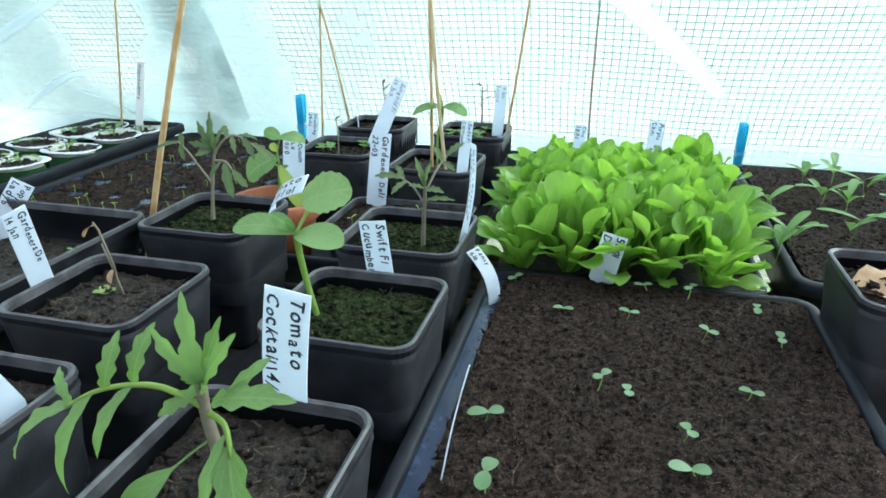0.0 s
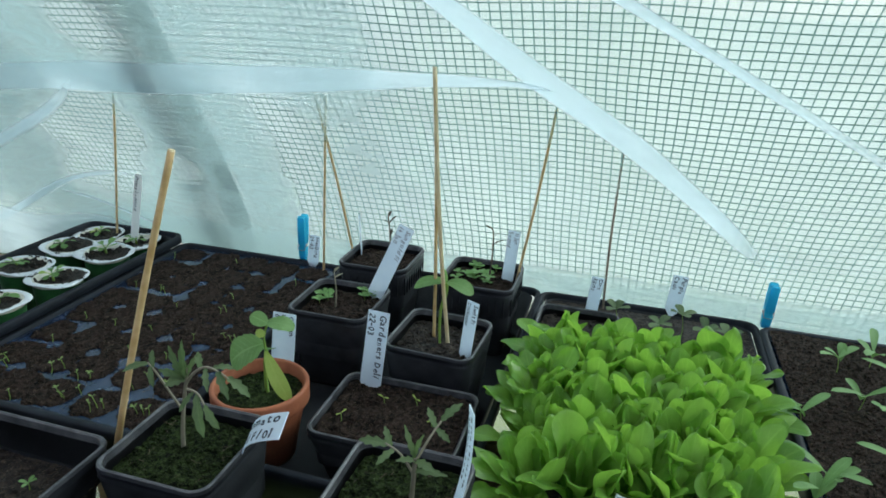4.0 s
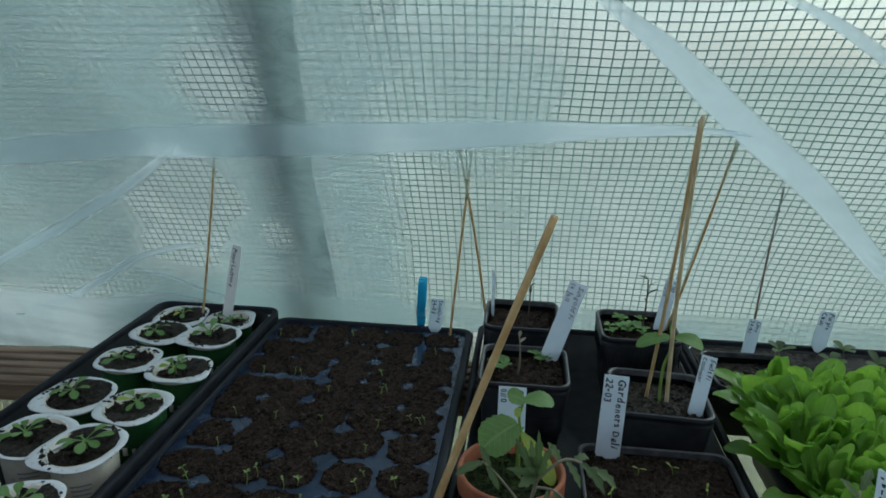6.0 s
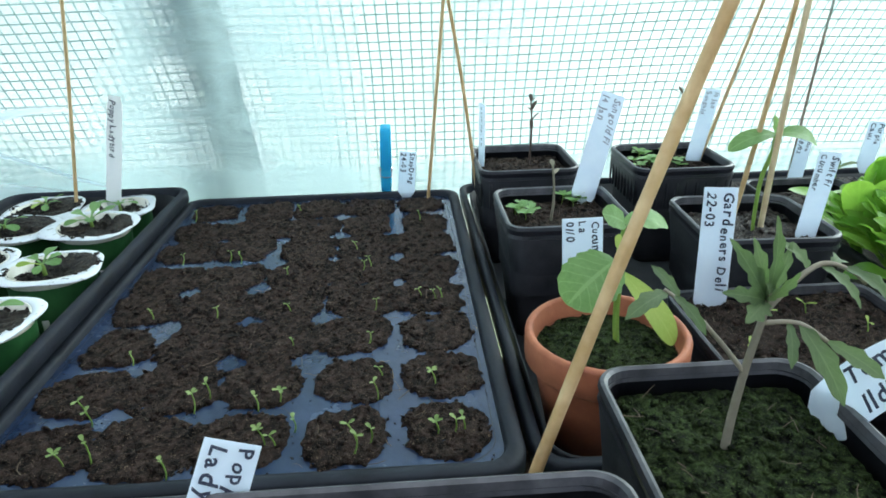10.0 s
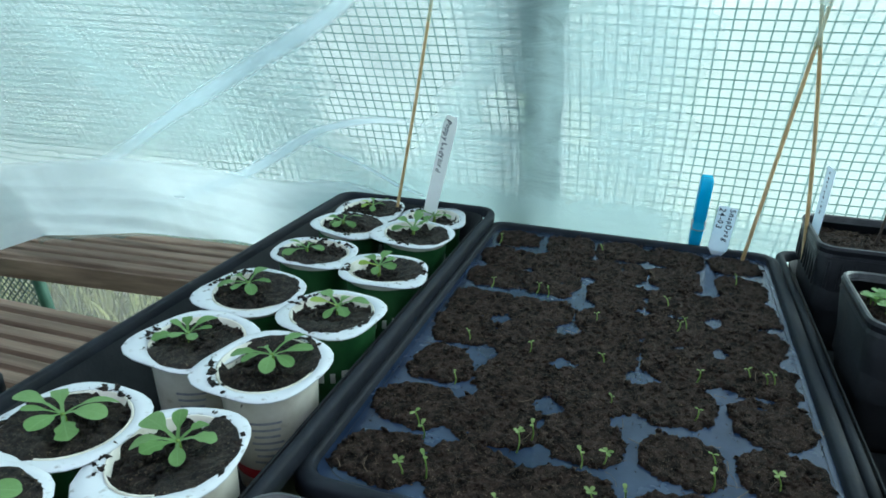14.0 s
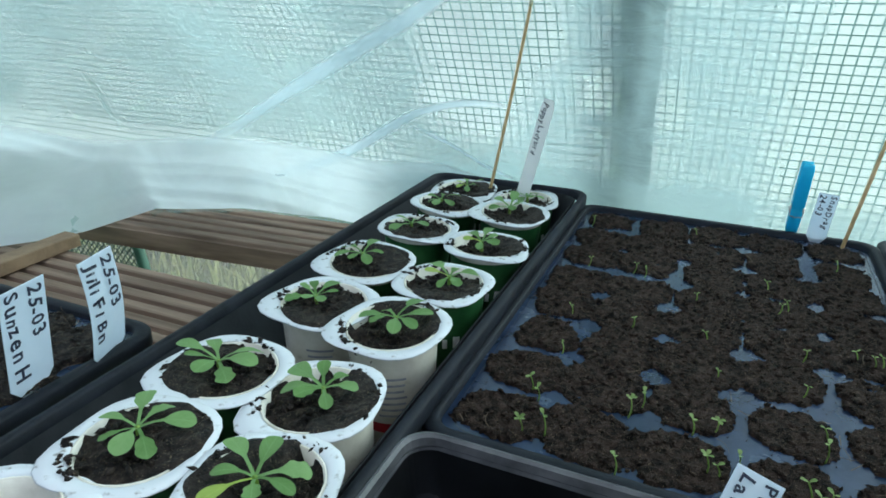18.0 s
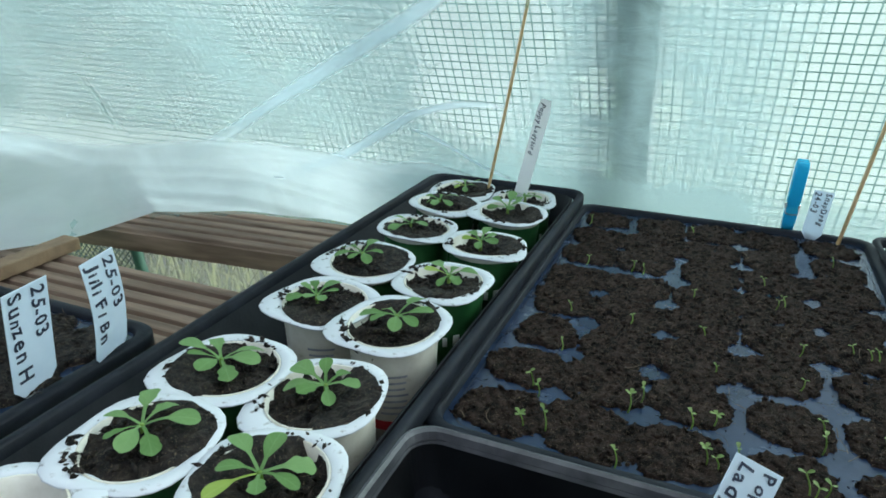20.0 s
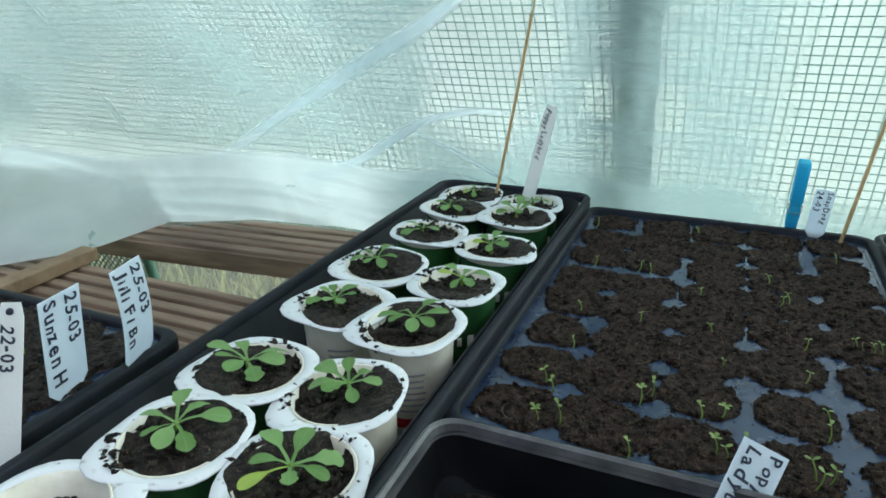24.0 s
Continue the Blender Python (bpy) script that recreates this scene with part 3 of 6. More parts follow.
def smooth(a, b, v):
    f = min(1.0, max(0.0, (v - a) / (b - a)))
    return f * f * (3 - 2 * f)


# clear outer cover: an arch over the staging, closed at both ends
def arch(s):
    """s from 0 (back foot) over the ridge to 1 (front foot): y, z."""
    f = min(s, 1 - s) / 0.5
    if f < 0.7:
        z = 1.35 * f / 0.7
        y = wall_y(z) + 0.022
    else:
        a = (f - 0.7) / 0.3
        y, z = 0.508 - 0.828 * a, 1.35 + 0.66 * a - 0.26 * a * a
    return (y, z) if s <= 0.5 else (-0.64 - y, z)


bm = bmesh.new()
cols = []
for i in range(25):
    x = -2.2 + 4.4 * i / 24
    cols.append([bm.verts.new((x, *arch(j / 60))) for j in range(61)])
for a, b in zip(cols, cols[1:]):
    for j in range(60):
        # an unseen opening, added at the front to brighten the labels
        if j >= 40 and abs(a[j].co.x + 0.1) < 1.3:
            continue
        bm.faces.new((a[j], b[j], b[j + 1], a[j + 1]))
for c in (cols[0], cols[-1]):
    bm.faces.new(c)
cover = structure("wall_cover", bm, COVER, "clear reinforced polythene greenhouse cover", True)

# woven green strands of the reinforced cover, nearest to the staging
bm = bmesh.new()
PITCH = 0.0097


def strand(p0, p1, w, dy):
    p0, p1 = Vector(p0), Vector(p1)
    d = (p1 - p0).normalized()
    side = d.cross(Vector((0, 1, 0))).normalized() * w
    up = Vector((0, dy, 0))
    vs = [bm.verts.new(p) for p in (p0 - side, p0 + up * -1, p0 + side, p1 - side, p1 + up * -1, p1 + side)]
    bm.faces.new((vs[0], vs[1], vs[4], vs[3]))
    bm.faces.new((vs[1], vs[2], vs[5], vs[4]))


# heights of the level strands, evenly spaced along the leaning profile
LEVELS = [0.62]
while LEVELS[-1] < 1.36:
    z = LEVELS[-1]
    LEVELS.append(z + PITCH / math.hypot(1.0, (wall_y(z + 0.005) - wall_y(z - 0.005)) / 0.01))


def mesh_at(x, z):
    n1, n2 = noise.noise((x * 4, 0, z * 5)), noise.noise((x * 5, 9, z * 4))
    z2 = z + 0.006 * n2 + 0.0012 * noise.noise((x * 17, 7, z * 13))
    return Vector((x + 0.007 * n1 + 0.0012 * noise.noise((x * 13, 2, z * 15)), wall_y(z2) + 0.008 + 0.004 * noise.noise((x * 3, 5, z * 3)), z2))


for i in range(284):
    x = -1.98 + PITCH * i
    for a, b in zip(LEVELS[::4], LEVELS[4::4]):
        if x > -1.0 or a > 0.74:
            strand(mesh_at(x, a), mesh_at(x, b), 0.00074 if x > -0.85 else 0.00095, 0.0006)
for z in LEVELS:
    for i in range(14 if z < 0.74 else 0, 40):
        strand(mesh_at(-1.98 + 0.07 * i, z), mesh_at(-1.91 + 0.07 * i, z), 0.00060, 0.0004)
strands = tagged(part("cover_mesh", bm, STRAND), "green woven reinforcing mesh of the greenhouse cover", "mesh", "", "stuff")

# staging boards
staging = empty("staging", pose(0, 0, 0), "slatted timber staging of dark grooved boards", "staging")


def board(x0, x1, y0, y1, top, mat, grooves, name="board", label="dark stained grooved timber staging board", slew=0.0):
    n = max(1, grooves)
    bm = bmesh.new()
    prof = []
    for k in range(n):
        a, b = y0 + (y1 - y0) * k / n, y0 + (y1 - y0) * (k + 1) / n
        g = 0.0022
        prof += [(a + g, top - 0.0045), (a + g + 0.0012, top - 0.0008), (a + g + 0.003, top), (b - g - 0.003, top), (b - g - 0.0012, top - 0.0008), (b - g, top - 0.0045)] if grooves else [(a + 0.003, top), (b - 0.003, top)]
    prof = [(y0, top - 0.026), (y0, top - 0.005)] + prof + [(y1, top - 0.005), (y1, top - 0.026)]
    rows = []
    for i in range(13):
        x = x0 + (x1 - x0) * i / 12
        rows.append([bm.verts.new((x, y + slew * (x - x0) + 0.0015 * noise.noise((x * 4, y * 9, 1)), z + 0.0015 * noise.noise((x * 6, y * 20, 3)))) for y, z in prof])
    for a, b in zip(rows, rows[1:]):
        for k in range(len(prof) - 1):
            bm.faces.new((a[k], b[k], b[k + 1], a[k + 1]))
        bm.faces.new((a[-1], b[-1], b[0], a[0]))
    bm.faces.new(rows[0]), bm.faces.new(list(reversed(rows[-1])))
    bmesh.ops.recalc_face_normals(bm, faces=bm.faces)
    o = part(name, bm, mat, None, "", False)
    o.parent = staging
    return tagged(o, label)


board(-1.165, -0.05, 0.708, 0.806, BENCH - 0.004, WOOD, 5, slew=0.085)
for y0, y1 in ((0.515, 0.64), (0.30, 0.425), (0.085, 0.21), (-0.13, -0.005)):
    board(-1.5, 0.9, y0, y1, BENCH - 0.004, WOOD, 7)
for x, w in ((-1.25, 0.022), (-0.5, 0.022), (0.3, 0.022)):
    b = board(x - w, x + w, -0.13, 0.66 if x < -1 else 0.9, BENCH - 0.031, WOOD, 0, "bearer", "dark timber bearer under the staging boards")
    for y in (-0.08, 0.57):
        leg = part("leg", box(0.044, 0.044, BENCH - 0.057, 0, 0.002), WOOD, staging, "dark square timber leg", False)
        leg.location = (x, y, 0.0)

batten = part("batten", box(0.021, 0.31, 0.013, 0, 0.0015), PALEWOOD, staging, "bare brown timber batten", False)
batten.location = (-1.088, 0.495, BENCH - 0.003)

# post behind the film
hoop = [(-0.566, 0.938, 0.0), (-0.566, 0.938, 0.55)] + [(-0.566 + 0.19 * max(0.0, z - 0.93), wall_y(z) + 0.034, z) for z in (0.65, 0.75, 0.85, 0.95, 1.05, 1.15, 1.25, 1.35)]
p = tagged(part("post", tube(hoop, 0.0165, 12), POSTMAT), "grey greenhouse hoop behind the film", "post", "", "structure")

# inner film: a loose sheet hung along the back, drawn forward and down over the staging at its far end
def film_y(x, z):
    forward = 0.085 * smooth(-0.70, -0.84, x) + 0.03 * smooth(-0.95, -1.11, x)
    forward += 0.9 * max(0.0, -0.98 - x) ** 1.5
    # at its foot it turns forward round the end of the boards
    forward += (8.0 * min(0.0125, max(0.0, -1.086 - x)) + 0.75 * max(0.0, -1.0985 - x)) * smooth(0.80, 0.71, z)
    return wall_y(z) - 0.012 - forward * smooth(1.35, 0.95, z)


def film_point(u, z):
    """u along x, z up."""
    left = max(0.0, -0.80 - u)
    y = film_y(u, z) - 0.005 * noise.noise((u * 3.1, z * 2.2, 4)) - 0.003 * noise.noise((u * 9, z * 7, 8))
    y -= 0.012 * max(0.0, math.sin((u * 1.7 + z * 2.6) * 9)) * min(1.0, left * 4)
    return Vector((u, y, z))


bm = bmesh.new()
cols = []
NZ = 60
stations = [-1.5 + 0.02 * i for i in range(15)] + [-1.2 + 0.004 * i for i in range(30)] + [-1.08 + 0.015 * i for i in range(130)]
for u in stations:
    z0 = 0.716 if u < -1.084 else 0.66 if u < -0.78 else 0.735
    cols.append([bm.verts.new(film_point(u, z0 + (1.40 - z0) * j / NZ)) for j in range(NZ + 1)])
for a, b in zip(cols, cols[1:]):
    for j in range(NZ):
        bm.faces.new((a[j], b[j], b[j + 1], a[j + 1]))
film = tagged(part("film_sheet", bm, FILM), "translucent white plastic film hung loosely along the back", "film", "", "structure")


def fold_strip(name, pts, widths, label, mat=FOLD, crisp=1.5, ends=(3, 3)):
    """A doubled, brighter fold that follows the film, through points (x, z), with its half width at each; crisp: how sharp its edges are."""
    bm = bmesh.new()
    uv = bm.loops.layers.uv.new("UVMap")
    rows, place = [], {}
    n = 10 * (len(pts) - 1)
    for i in range(n + 1):
        f = i / n * (len(pts) - 1)
        k = min(int(f), len(pts) - 2)
        g = f - k
        before, a, b, after = [Vector(pts[max(0, min(len(pts) - 1, k + o))]) for o in (-1, 0, 1, 2)]
        c = 0.5 * (2 * a + (b - before) * g + (2 * before - 5 * a + 4 * b - after) * g * g + (3 * a - before - 3 * b + after) * g ** 3)
        w = widths[k] + (widths[k + 1] - widths[k]) * g
        way = (b - a).normalized()
        row = []
        for m in range(9):
            o = (m - 4) / 4
            h = w * o + 0.0015 * noise.noise((c.x * 12, c.y * 12, o))
            x, z = c.x - way.y * h, c.y + way.x * h
            row.append(bm.verts.new((x, film_point(x, z).y - 0.003 - 0.003 * (1 - o * o), z)))
            place[row[-1]] = (min(1.0, ends[0] * i / n, ends[1] * (n - i) / n), min(1.0, crisp * (1 - abs(o))))
        rows.append(row)
    for a, b in zip(rows, rows[1:]):
        for m in range(8):
            for loop in bm.faces.new((a[m], b[m], b[m + 1], a[m + 1])).loops:
                loop[uv].uv = place[loop.vert]
    return tagged(part(name, bm, mat), label, "film", "", "structure")


fold_strip("film_hem", [(-1.05, 0.965), (-0.90, 0.985), (-0.81, 0.993), (-0.70, 0.998), (-0.62, 1.001), (-0.50, 1.008), (-0.375, 1.016), (-0.266, 1.024), (-0.14, 1.030), (-0.09, 1.024)], [0.010, 0.012, 0.015, 0.021, 0.0225, 0.021, 0.017, 0.0115, 0.0035, 0.002], "pale horizontal doubled hem of the film", crisp=8, ends=(4, 12))
fold_strip("film_fold", [(-0.34, 1.205), (-0.241, 1.133), (-0.191, 1.10), (-0.143, 1.063), (-0.09, 1.023), (-0.02, 0.974), (0.045, 0.919), (0.105, 0.864), (0.146, 0.825)], [0.004, 0.006, 0.011, 0.0135, 0.0145, 0.0145, 0.013, 0.010, 0.004], "pale diagonal fold of the film", crisp=8, ends=(5, 5))
fold_strip("film_fold", [(-0.17, 1.16), (-0.10, 1.132), (-0.04, 1.105), (0.10, 1.03), (0.3, 0.92)], [0.003, 0.004, 0.005, 0.005, 0.003], "pale diagonal fold of the film", crisp=3)
fold_strip("film_fold", [(-0.66, 1.005), (-0.72, 0.964), (-0.773, 0.926), (-0.835, 0.889), (-0.91, 0.852), (-0.995, 0.806), (-1.06, 0.77)], [0.006, 0.008, 0.009, 0.008, 0.007, 0.009, 0.012], "long pale crease of the film", ends=(4, 3))
fold_strip("film_fold", [(-0.66, 0.85), (-0.70, 0.853), (-0.735, 0.853), (-0.766, 0.847), (-0.785, 0.837), (-0.84, 0.803), (-0.935, 0.763), (-1.03, 0.734)], [0.002, 0.004, 0.005, 0.005, 0.006, 0.007, 0.008, 0.008], "curved pale crease of the film")
fold_strip("film_fold", [(-0.783, 0.836), (-0.755, 0.813), (-0.717, 0.779), (-0.68, 0.766)], [0.002, 0.003, 0.003, 0.002], "short pale crease of the film")


def loose_layer(name, u0, u1, foot, head, mat, label, gap, crumple, fade):
    """A further layer of film that follows the sheet at a gap; fade: which edges thin out (sides, head)."""
    bm = bmesh.new()
    uv = bm.loops.layers.uv.new("UVMap")
    cols, place = [], {}
    for i in range(71):
        u = u0 + (u1 - u0) * i / 70
        top, col = head(u), []
        for j in range(31):
            w = u + fade[0] * 0.02 * noise.noise((u * 5, j * 0.2, 3))
            p = film_point(w, foot + (top - foot) * j / 30)
            p.y += gap - crumple * abs(noise.noise((u * 9 + j * 0.17, j * 0.06, 6))) - 0.5 * crumple * abs(noise.noise((u * 30 - j * 0.2, j * 0.15, 2)))
            col.append(bm.verts.new(p))
            place[col[-1]] = (min(1.0, fade[1] * min(i, 70 - i) / 70), min(1.0, fade[2] * (30 - j) / 30))
        cols.append(col)
    for a, b in zip(cols, cols[1:]):
        for j in range(30):
            for loop in bm.faces.new((a[j], b[j], b[j + 1], a[j + 1])).loops:
                loop[uv].uv = place[loop.vert]
    return tagged(part(name, bm, mat), label, "film", "", "structure")


def drape_head(u):
    return 0.808 + 0.02 * smooth(-1.1, -1.2, u) - 0.012 * smooth(-0.86, -0.78, u) - 0.03 * smooth(-0.78, -0.70, u) + 0.004 * noise.noise((u * 9, 3, 1))


loose_layer("film_drape", -1.45, -0.70, 0.714, drape_head, DRAPE, "white loose drape of film along the staging", -0.005, 0.008, (0, 20, 9))

# hedge added outside, behind the left end, to block sky light there
bm = bmesh.new()
rnd = random.Random(5)
for _ in range(5200):
    x, y, z = rnd.uniform(-5.0, -0.9), rnd.uniform(2.6, 3.3), rnd.uniform(0.0, 1.9)
    m = pose(x, y, z, rnd.uniform(0, 360), rnd.uniform(0, 360), rnd.uniform(0, 360))
    s = rnd.uniform(0.05, 0.11)
    bm.faces.new([bm.verts.new(m @ Vector(p)) for p in ((-s, 0, 0), (0, -0.5 * s, 0.1 * s), (s, 0, 0), (0, 0.5 * s, 0.1 * s))])
tagged(part("hedge", bm, HEDGEMAT), "leafy green hedge added outside to dim the left end", "hedge", "", "stuff")

# tufts of grass outside, and a green wire netting with its stake beyond the end of the staging
bm = bmesh.new()
for _ in range(5200):
    x, y = rnd.uniform(-3.2, -0.9), rnd.uniform(1.05, 2.5)
    h = rnd.uniform(0.05, 0.16) * (1.3 + noise.noise((x * 3, y * 3, 2)))
    a, l, w = rnd.uniform(0, 6.28), rnd.uniform(-0.05, 0.05), rnd.uniform(0.0025, 0.006)
    c, s = math.cos(a) * w, math.sin(a) * w
    lx, ly = l * math.cos(a * 3), l * math.sin(a * 3)
    v = [bm.verts.new(p) for p in ((x - c, y - s, 0), (x + c, y + s, 0), (x + lx + c * 0.6, y + ly + s * 0.6, h * 0.6), (x + lx - c * 0.6, y + ly - s * 0.6, h * 0.6), (x + lx * 2.4, y + ly * 2.4, h))]
    bm.faces.new(v[:4])
    bm.faces.new((v[3], v[2], v[4]))
tagged(part("grass", bm, TUFT), "tufts of pale green grass outside the cover", "grass", "", "stuff")
bm = bmesh.new()
for i in range(60):
    for sd in (-1, 1):
        x = -1.83 + 0.012 * i
        if sd < 0:
            x += 0.3
        x1 = x + sd * 0.34
        p0, p1 = (max(-1.83, min(-1.362, x)), 0), (max(-1.83, min(-1.362, x1)), 0)
        f0, f1 = (p0[0] - x) / (x1 - x), (p1[0] - x) / (x1 - x)
        if f1 - f0 > 0.05:
            strand((p0[0], 0.955, 0.30 + 0.36 * f0), (p1[0], 0.955, 0.30 + 0.36 * f1), 0.0012, 0.001)
tagged(part("wire_netting", bm, NETTING), "dark green diamond wire netting beyond the staging", "netting", "", "stuff")
tagged(part("stake", tube([(-1.325, 0.945, 0.3), (-1.338, 0.945, 0.5), (-1.352, 0.945, 0.58), (-1.37, 0.945, 0.68)], 0.009, 8), NETTING), "dark green stake at the end of the netting", "stake", "", "structure")

# ---- containers ----
square_pot(-0.2745, 0.2865, label="black square pot with a wilted seedling and a white label")
square_pot(-0.125, 0.171, label="black square pot holding a bright green tomato plant")
square_pot(-0.1265, 0.3025, soil=MOSS, label="black square pot with mossy compost holding a cucumber plant")
square_pot(-0.2875, 0.418, soil=MOSS, label="black square pot with mossy compost holding a hairy tomato plant")
square_pot(-0.1335, 0.421, soil=MOSS, label="black square pot with mossy compost holding a small tomato plant")
square_pot(-0.293, 0.681, h=0.088, soil=SOILDRY, label="black square pot with compost, a twig and small weeds")
square_pot(-0.172, 0.644, h=0.088, turn=-3, label="black square pot with dark compost and three thin canes")
square_pot(-0.2965, 0.811, h=0.088, soil=SOILDRY, ribs=True, label="black square ribbed pot against the film")
square_pot(-0.167, 0.799, h=0.088, soil=SOILDRY, ribs=True, label="black square ribbed pot overgrown with small weeds")
square_pot(-0.2675, 0.1695, label="black square pot with a stem, a cane and a curled label")
square_pot(-0.457, 0.30, w=0.245, d=0.21, label="large deep black rectangular planter with a label", chunks=400, depth=0.03, group="large planters")

# ---- trays ----
tray_shell(-0.227, 0.668, 0.246, 0.41, 0.05, label="black drip tray under the square pots", name="drip_tray", category="tray")
tray_shell(-0.2175, 0.262, 0.257, 0.385, 0.03, label="shallow black drip tray under the front pots", name="drip_tray", category="tray")


def cell_mesh(ox, oy, w, d, spread, relief, mound, joined, bare=0.0):
    """Compost of one cell: a rounded mound, run together with the neighbours on its joined sides; bare: how far its left edge is empty."""
    bm = bmesh.new()
    n = 30
    grid = {}

    def height(u, v):
        x, y = u * w / 2, v * d / 2
        q = Vector((x + ox, y + oy, 1.7))
        au = abs(u) * (0.82 if joined[0 if u < 0 else 1] else 1.0)
        av = abs(v) * (0.82 if joined[2 if v < 0 else 3] else 1.0)
        r = max(au, av, (au + av) * 0.645)
        edge = spread + 0.20 * noise.noise(q * 55) + 0.08 * noise.noise(q * 170) + 0.09 * noise.noise(q * 400)
        edge -= 4.0 * max(0.0, -u - 1.0 + bare)
        h = (edge - r) * 0.10
        return max(-0.004, min(mound, h) + (relief * rough(x + ox, y + oy, 3) if h > -0.0006 else 0.0))

    for i in range(n + 1):
        for j in range(n + 1):
            u, v = 2 * i / n - 1, 2 * j / n - 1
            grid[i, j] = bm.verts.new((u * w / 2, v * d / 2, height(u, v)))
    for i in range(n):
        for j in range(n):
            bm.faces.new((grid[i, j], grid[i + 1, j], grid[i + 1, j + 1], grid[i, j + 1]))
    rnd = random.Random(int(abs(ox * 7919 + oy * 104729) * 10))
    for _ in range(110):
        u, v = rnd.uniform(-0.96, 0.96), rnd.uniform(-0.96, 0.96)
        z = height(u, v)
        if z > 0.0:
            crumb(bm, rnd, u * w / 2, v * d / 2, z + 0.0002, 0.0017 * rnd.uniform(0.3, 1.25) ** 2)
        elif rnd.random() < 0.25:
            crumb(bm, rnd, u * w / 2, v * d / 2, 0.0002, 0.0006)
    return bm


def module_tray(cx, cy, w, d, nx, ny, label, spread=0.86, mound=0.0035, relief=0.0017, soil=SOILDRY, across=None, along=None, bare=0.0):
    """across and along: which neighbouring cells have run together, by row and by column."""
    t = tray_shell(cx, cy, w, d, 0.057, mat=BLACK, label=label, name="module_tray", category="module tray", lip=0.008, rim_mat=TRAYRIM)
    plate = part("plate", loft([(rrect(w / 2 - 0.0085, d / 2 - 0.0085, 0.012), 0.0515), (rrect(w / 2 - 0.0087, d / 2 - 0.0087, 0.012), 0.0527)], False, True), TRAYSKY, t, "blue-black glossy plastic plate between the cells, sky reflection in its colour", False)
    pw, pd = (w - 0.022) / nx, (d - 0.022) / ny
    for i in range(nx):
        for j in range(ny):
            if across is None:
                joined = (i > 0 or not bare, i < nx - 1, j > 0, j < ny - 1) if spread > 1.2 else (0, 0, 0, 0)
            else:
                joined = (i > 0 and i - 1 in across[j], i in across[j], j > 0 and j - 1 in along[i], j in along[i])
            x, y = -w / 2 + 0.011 + pw * (i + 0.5), -d / 2 + 0.011 + pd * (j + 0.5)
            sp = spread - (0.5 if bare and i == nx - 1 else 0.0)
            c = part("compost_plug", cell_mesh(cx + x, cy + y, pw * 1.03, pd * 1.03, sp, relief, mound, joined, bare if i == 0 else 0.0), soil, t)
            c.location = (x, y, 0.0528)
    fibres = bmesh.new()
    rnd = random.Random(int(abs(cx) * 1000))
    for _ in range(120):
        fibre(fibres, rnd, rnd.uniform(-0.47, 0.47) * w, rnd.uniform(-0.47, 0.47) * d, 0.0528 + mound + 0.0006)
    tagged(part("straw_fibre", fibres, FIBRE, t, "pale fibres in the compost"), kind="stuff")
    return t


ACROSS = ((0, 1), (0, 1), (1, 2), (0, 1, 2, 3), (0, 2, 3), (0, 2, 3), (0, 1, 2), (1, 2))
ALONG = ((3, 5), (0, 1, 2, 3, 5, 6), (1, 2, 3, 4, 5), (2, 3, 4, 5, 6), (2, 3, 4, 5))
module_tray(-0.479, 0.6455, 0.25, 0.382, 5, 8, "black module tray of compost plugs with sprouting snapdragons", 0.84, 0.0016, 0.0021, across=ACROSS, along=ALONG)
module_tray(0.032, 0.285, 0.236, 0.37, 5, 8, "black module tray overfilled with compost and scattered seedlings", 1.6, 0.0045, 0.0028, bare=0.6)
module_tray(0.268, 0.67, 0.25, 0.352, 5, 8, "black module tray of compost with leafy seedlings", 1.5, 0.004, 0.0019)
tray_shell(-0.677, 0.5695, 0.160, 0.525, 0.071, label="long narrow black tray holding yoghurt cups")
lt = tray_shell(0.022, 0.596, 0.205, 0.236, 0.052, label="black tray packed with lettuce plants")
c = part("compost", soil_patch(in_rect(0.094, 0.109, 0.012), 0.094, 0.109, 0.005, 0.002, 77), SOIL, lt)
c.location.z = 0.043
bt = tray_shell(0.02, 0.79, 0.25, 0.135, 0.055, label="black tray of dark compost behind the lettuces")
c = part("compost", soil_patch(in_rect(0.116, 0.058, 0.012), 0.116, 0.058, 0.004, 0.003, 78, 0.004, 150), SOIL, bt)
c.location.z = 0.048
lp = square_pot(-0.182, 0.5505, w=0.128, d=0.098, h=0.058, soil=SOILDRY, depth=0.006, label="low black container of dry compost with a tall label", group="", relief=0.003)
square_pot(0.188, 0.413, w=0.09, label="black square pot topped with dry brown leaves", soil=SOILDRY)
square_pot(-0.052, 0.76, w=0.09, h=0.06, label="low black pot of compost beside the lettuces", soil=SOIL)
side = module_tray(-0.905, 0.30, 0.235, 0.36, 5, 8, "black module tray of compost with tall white labels", 0.95, soil=SOIL)

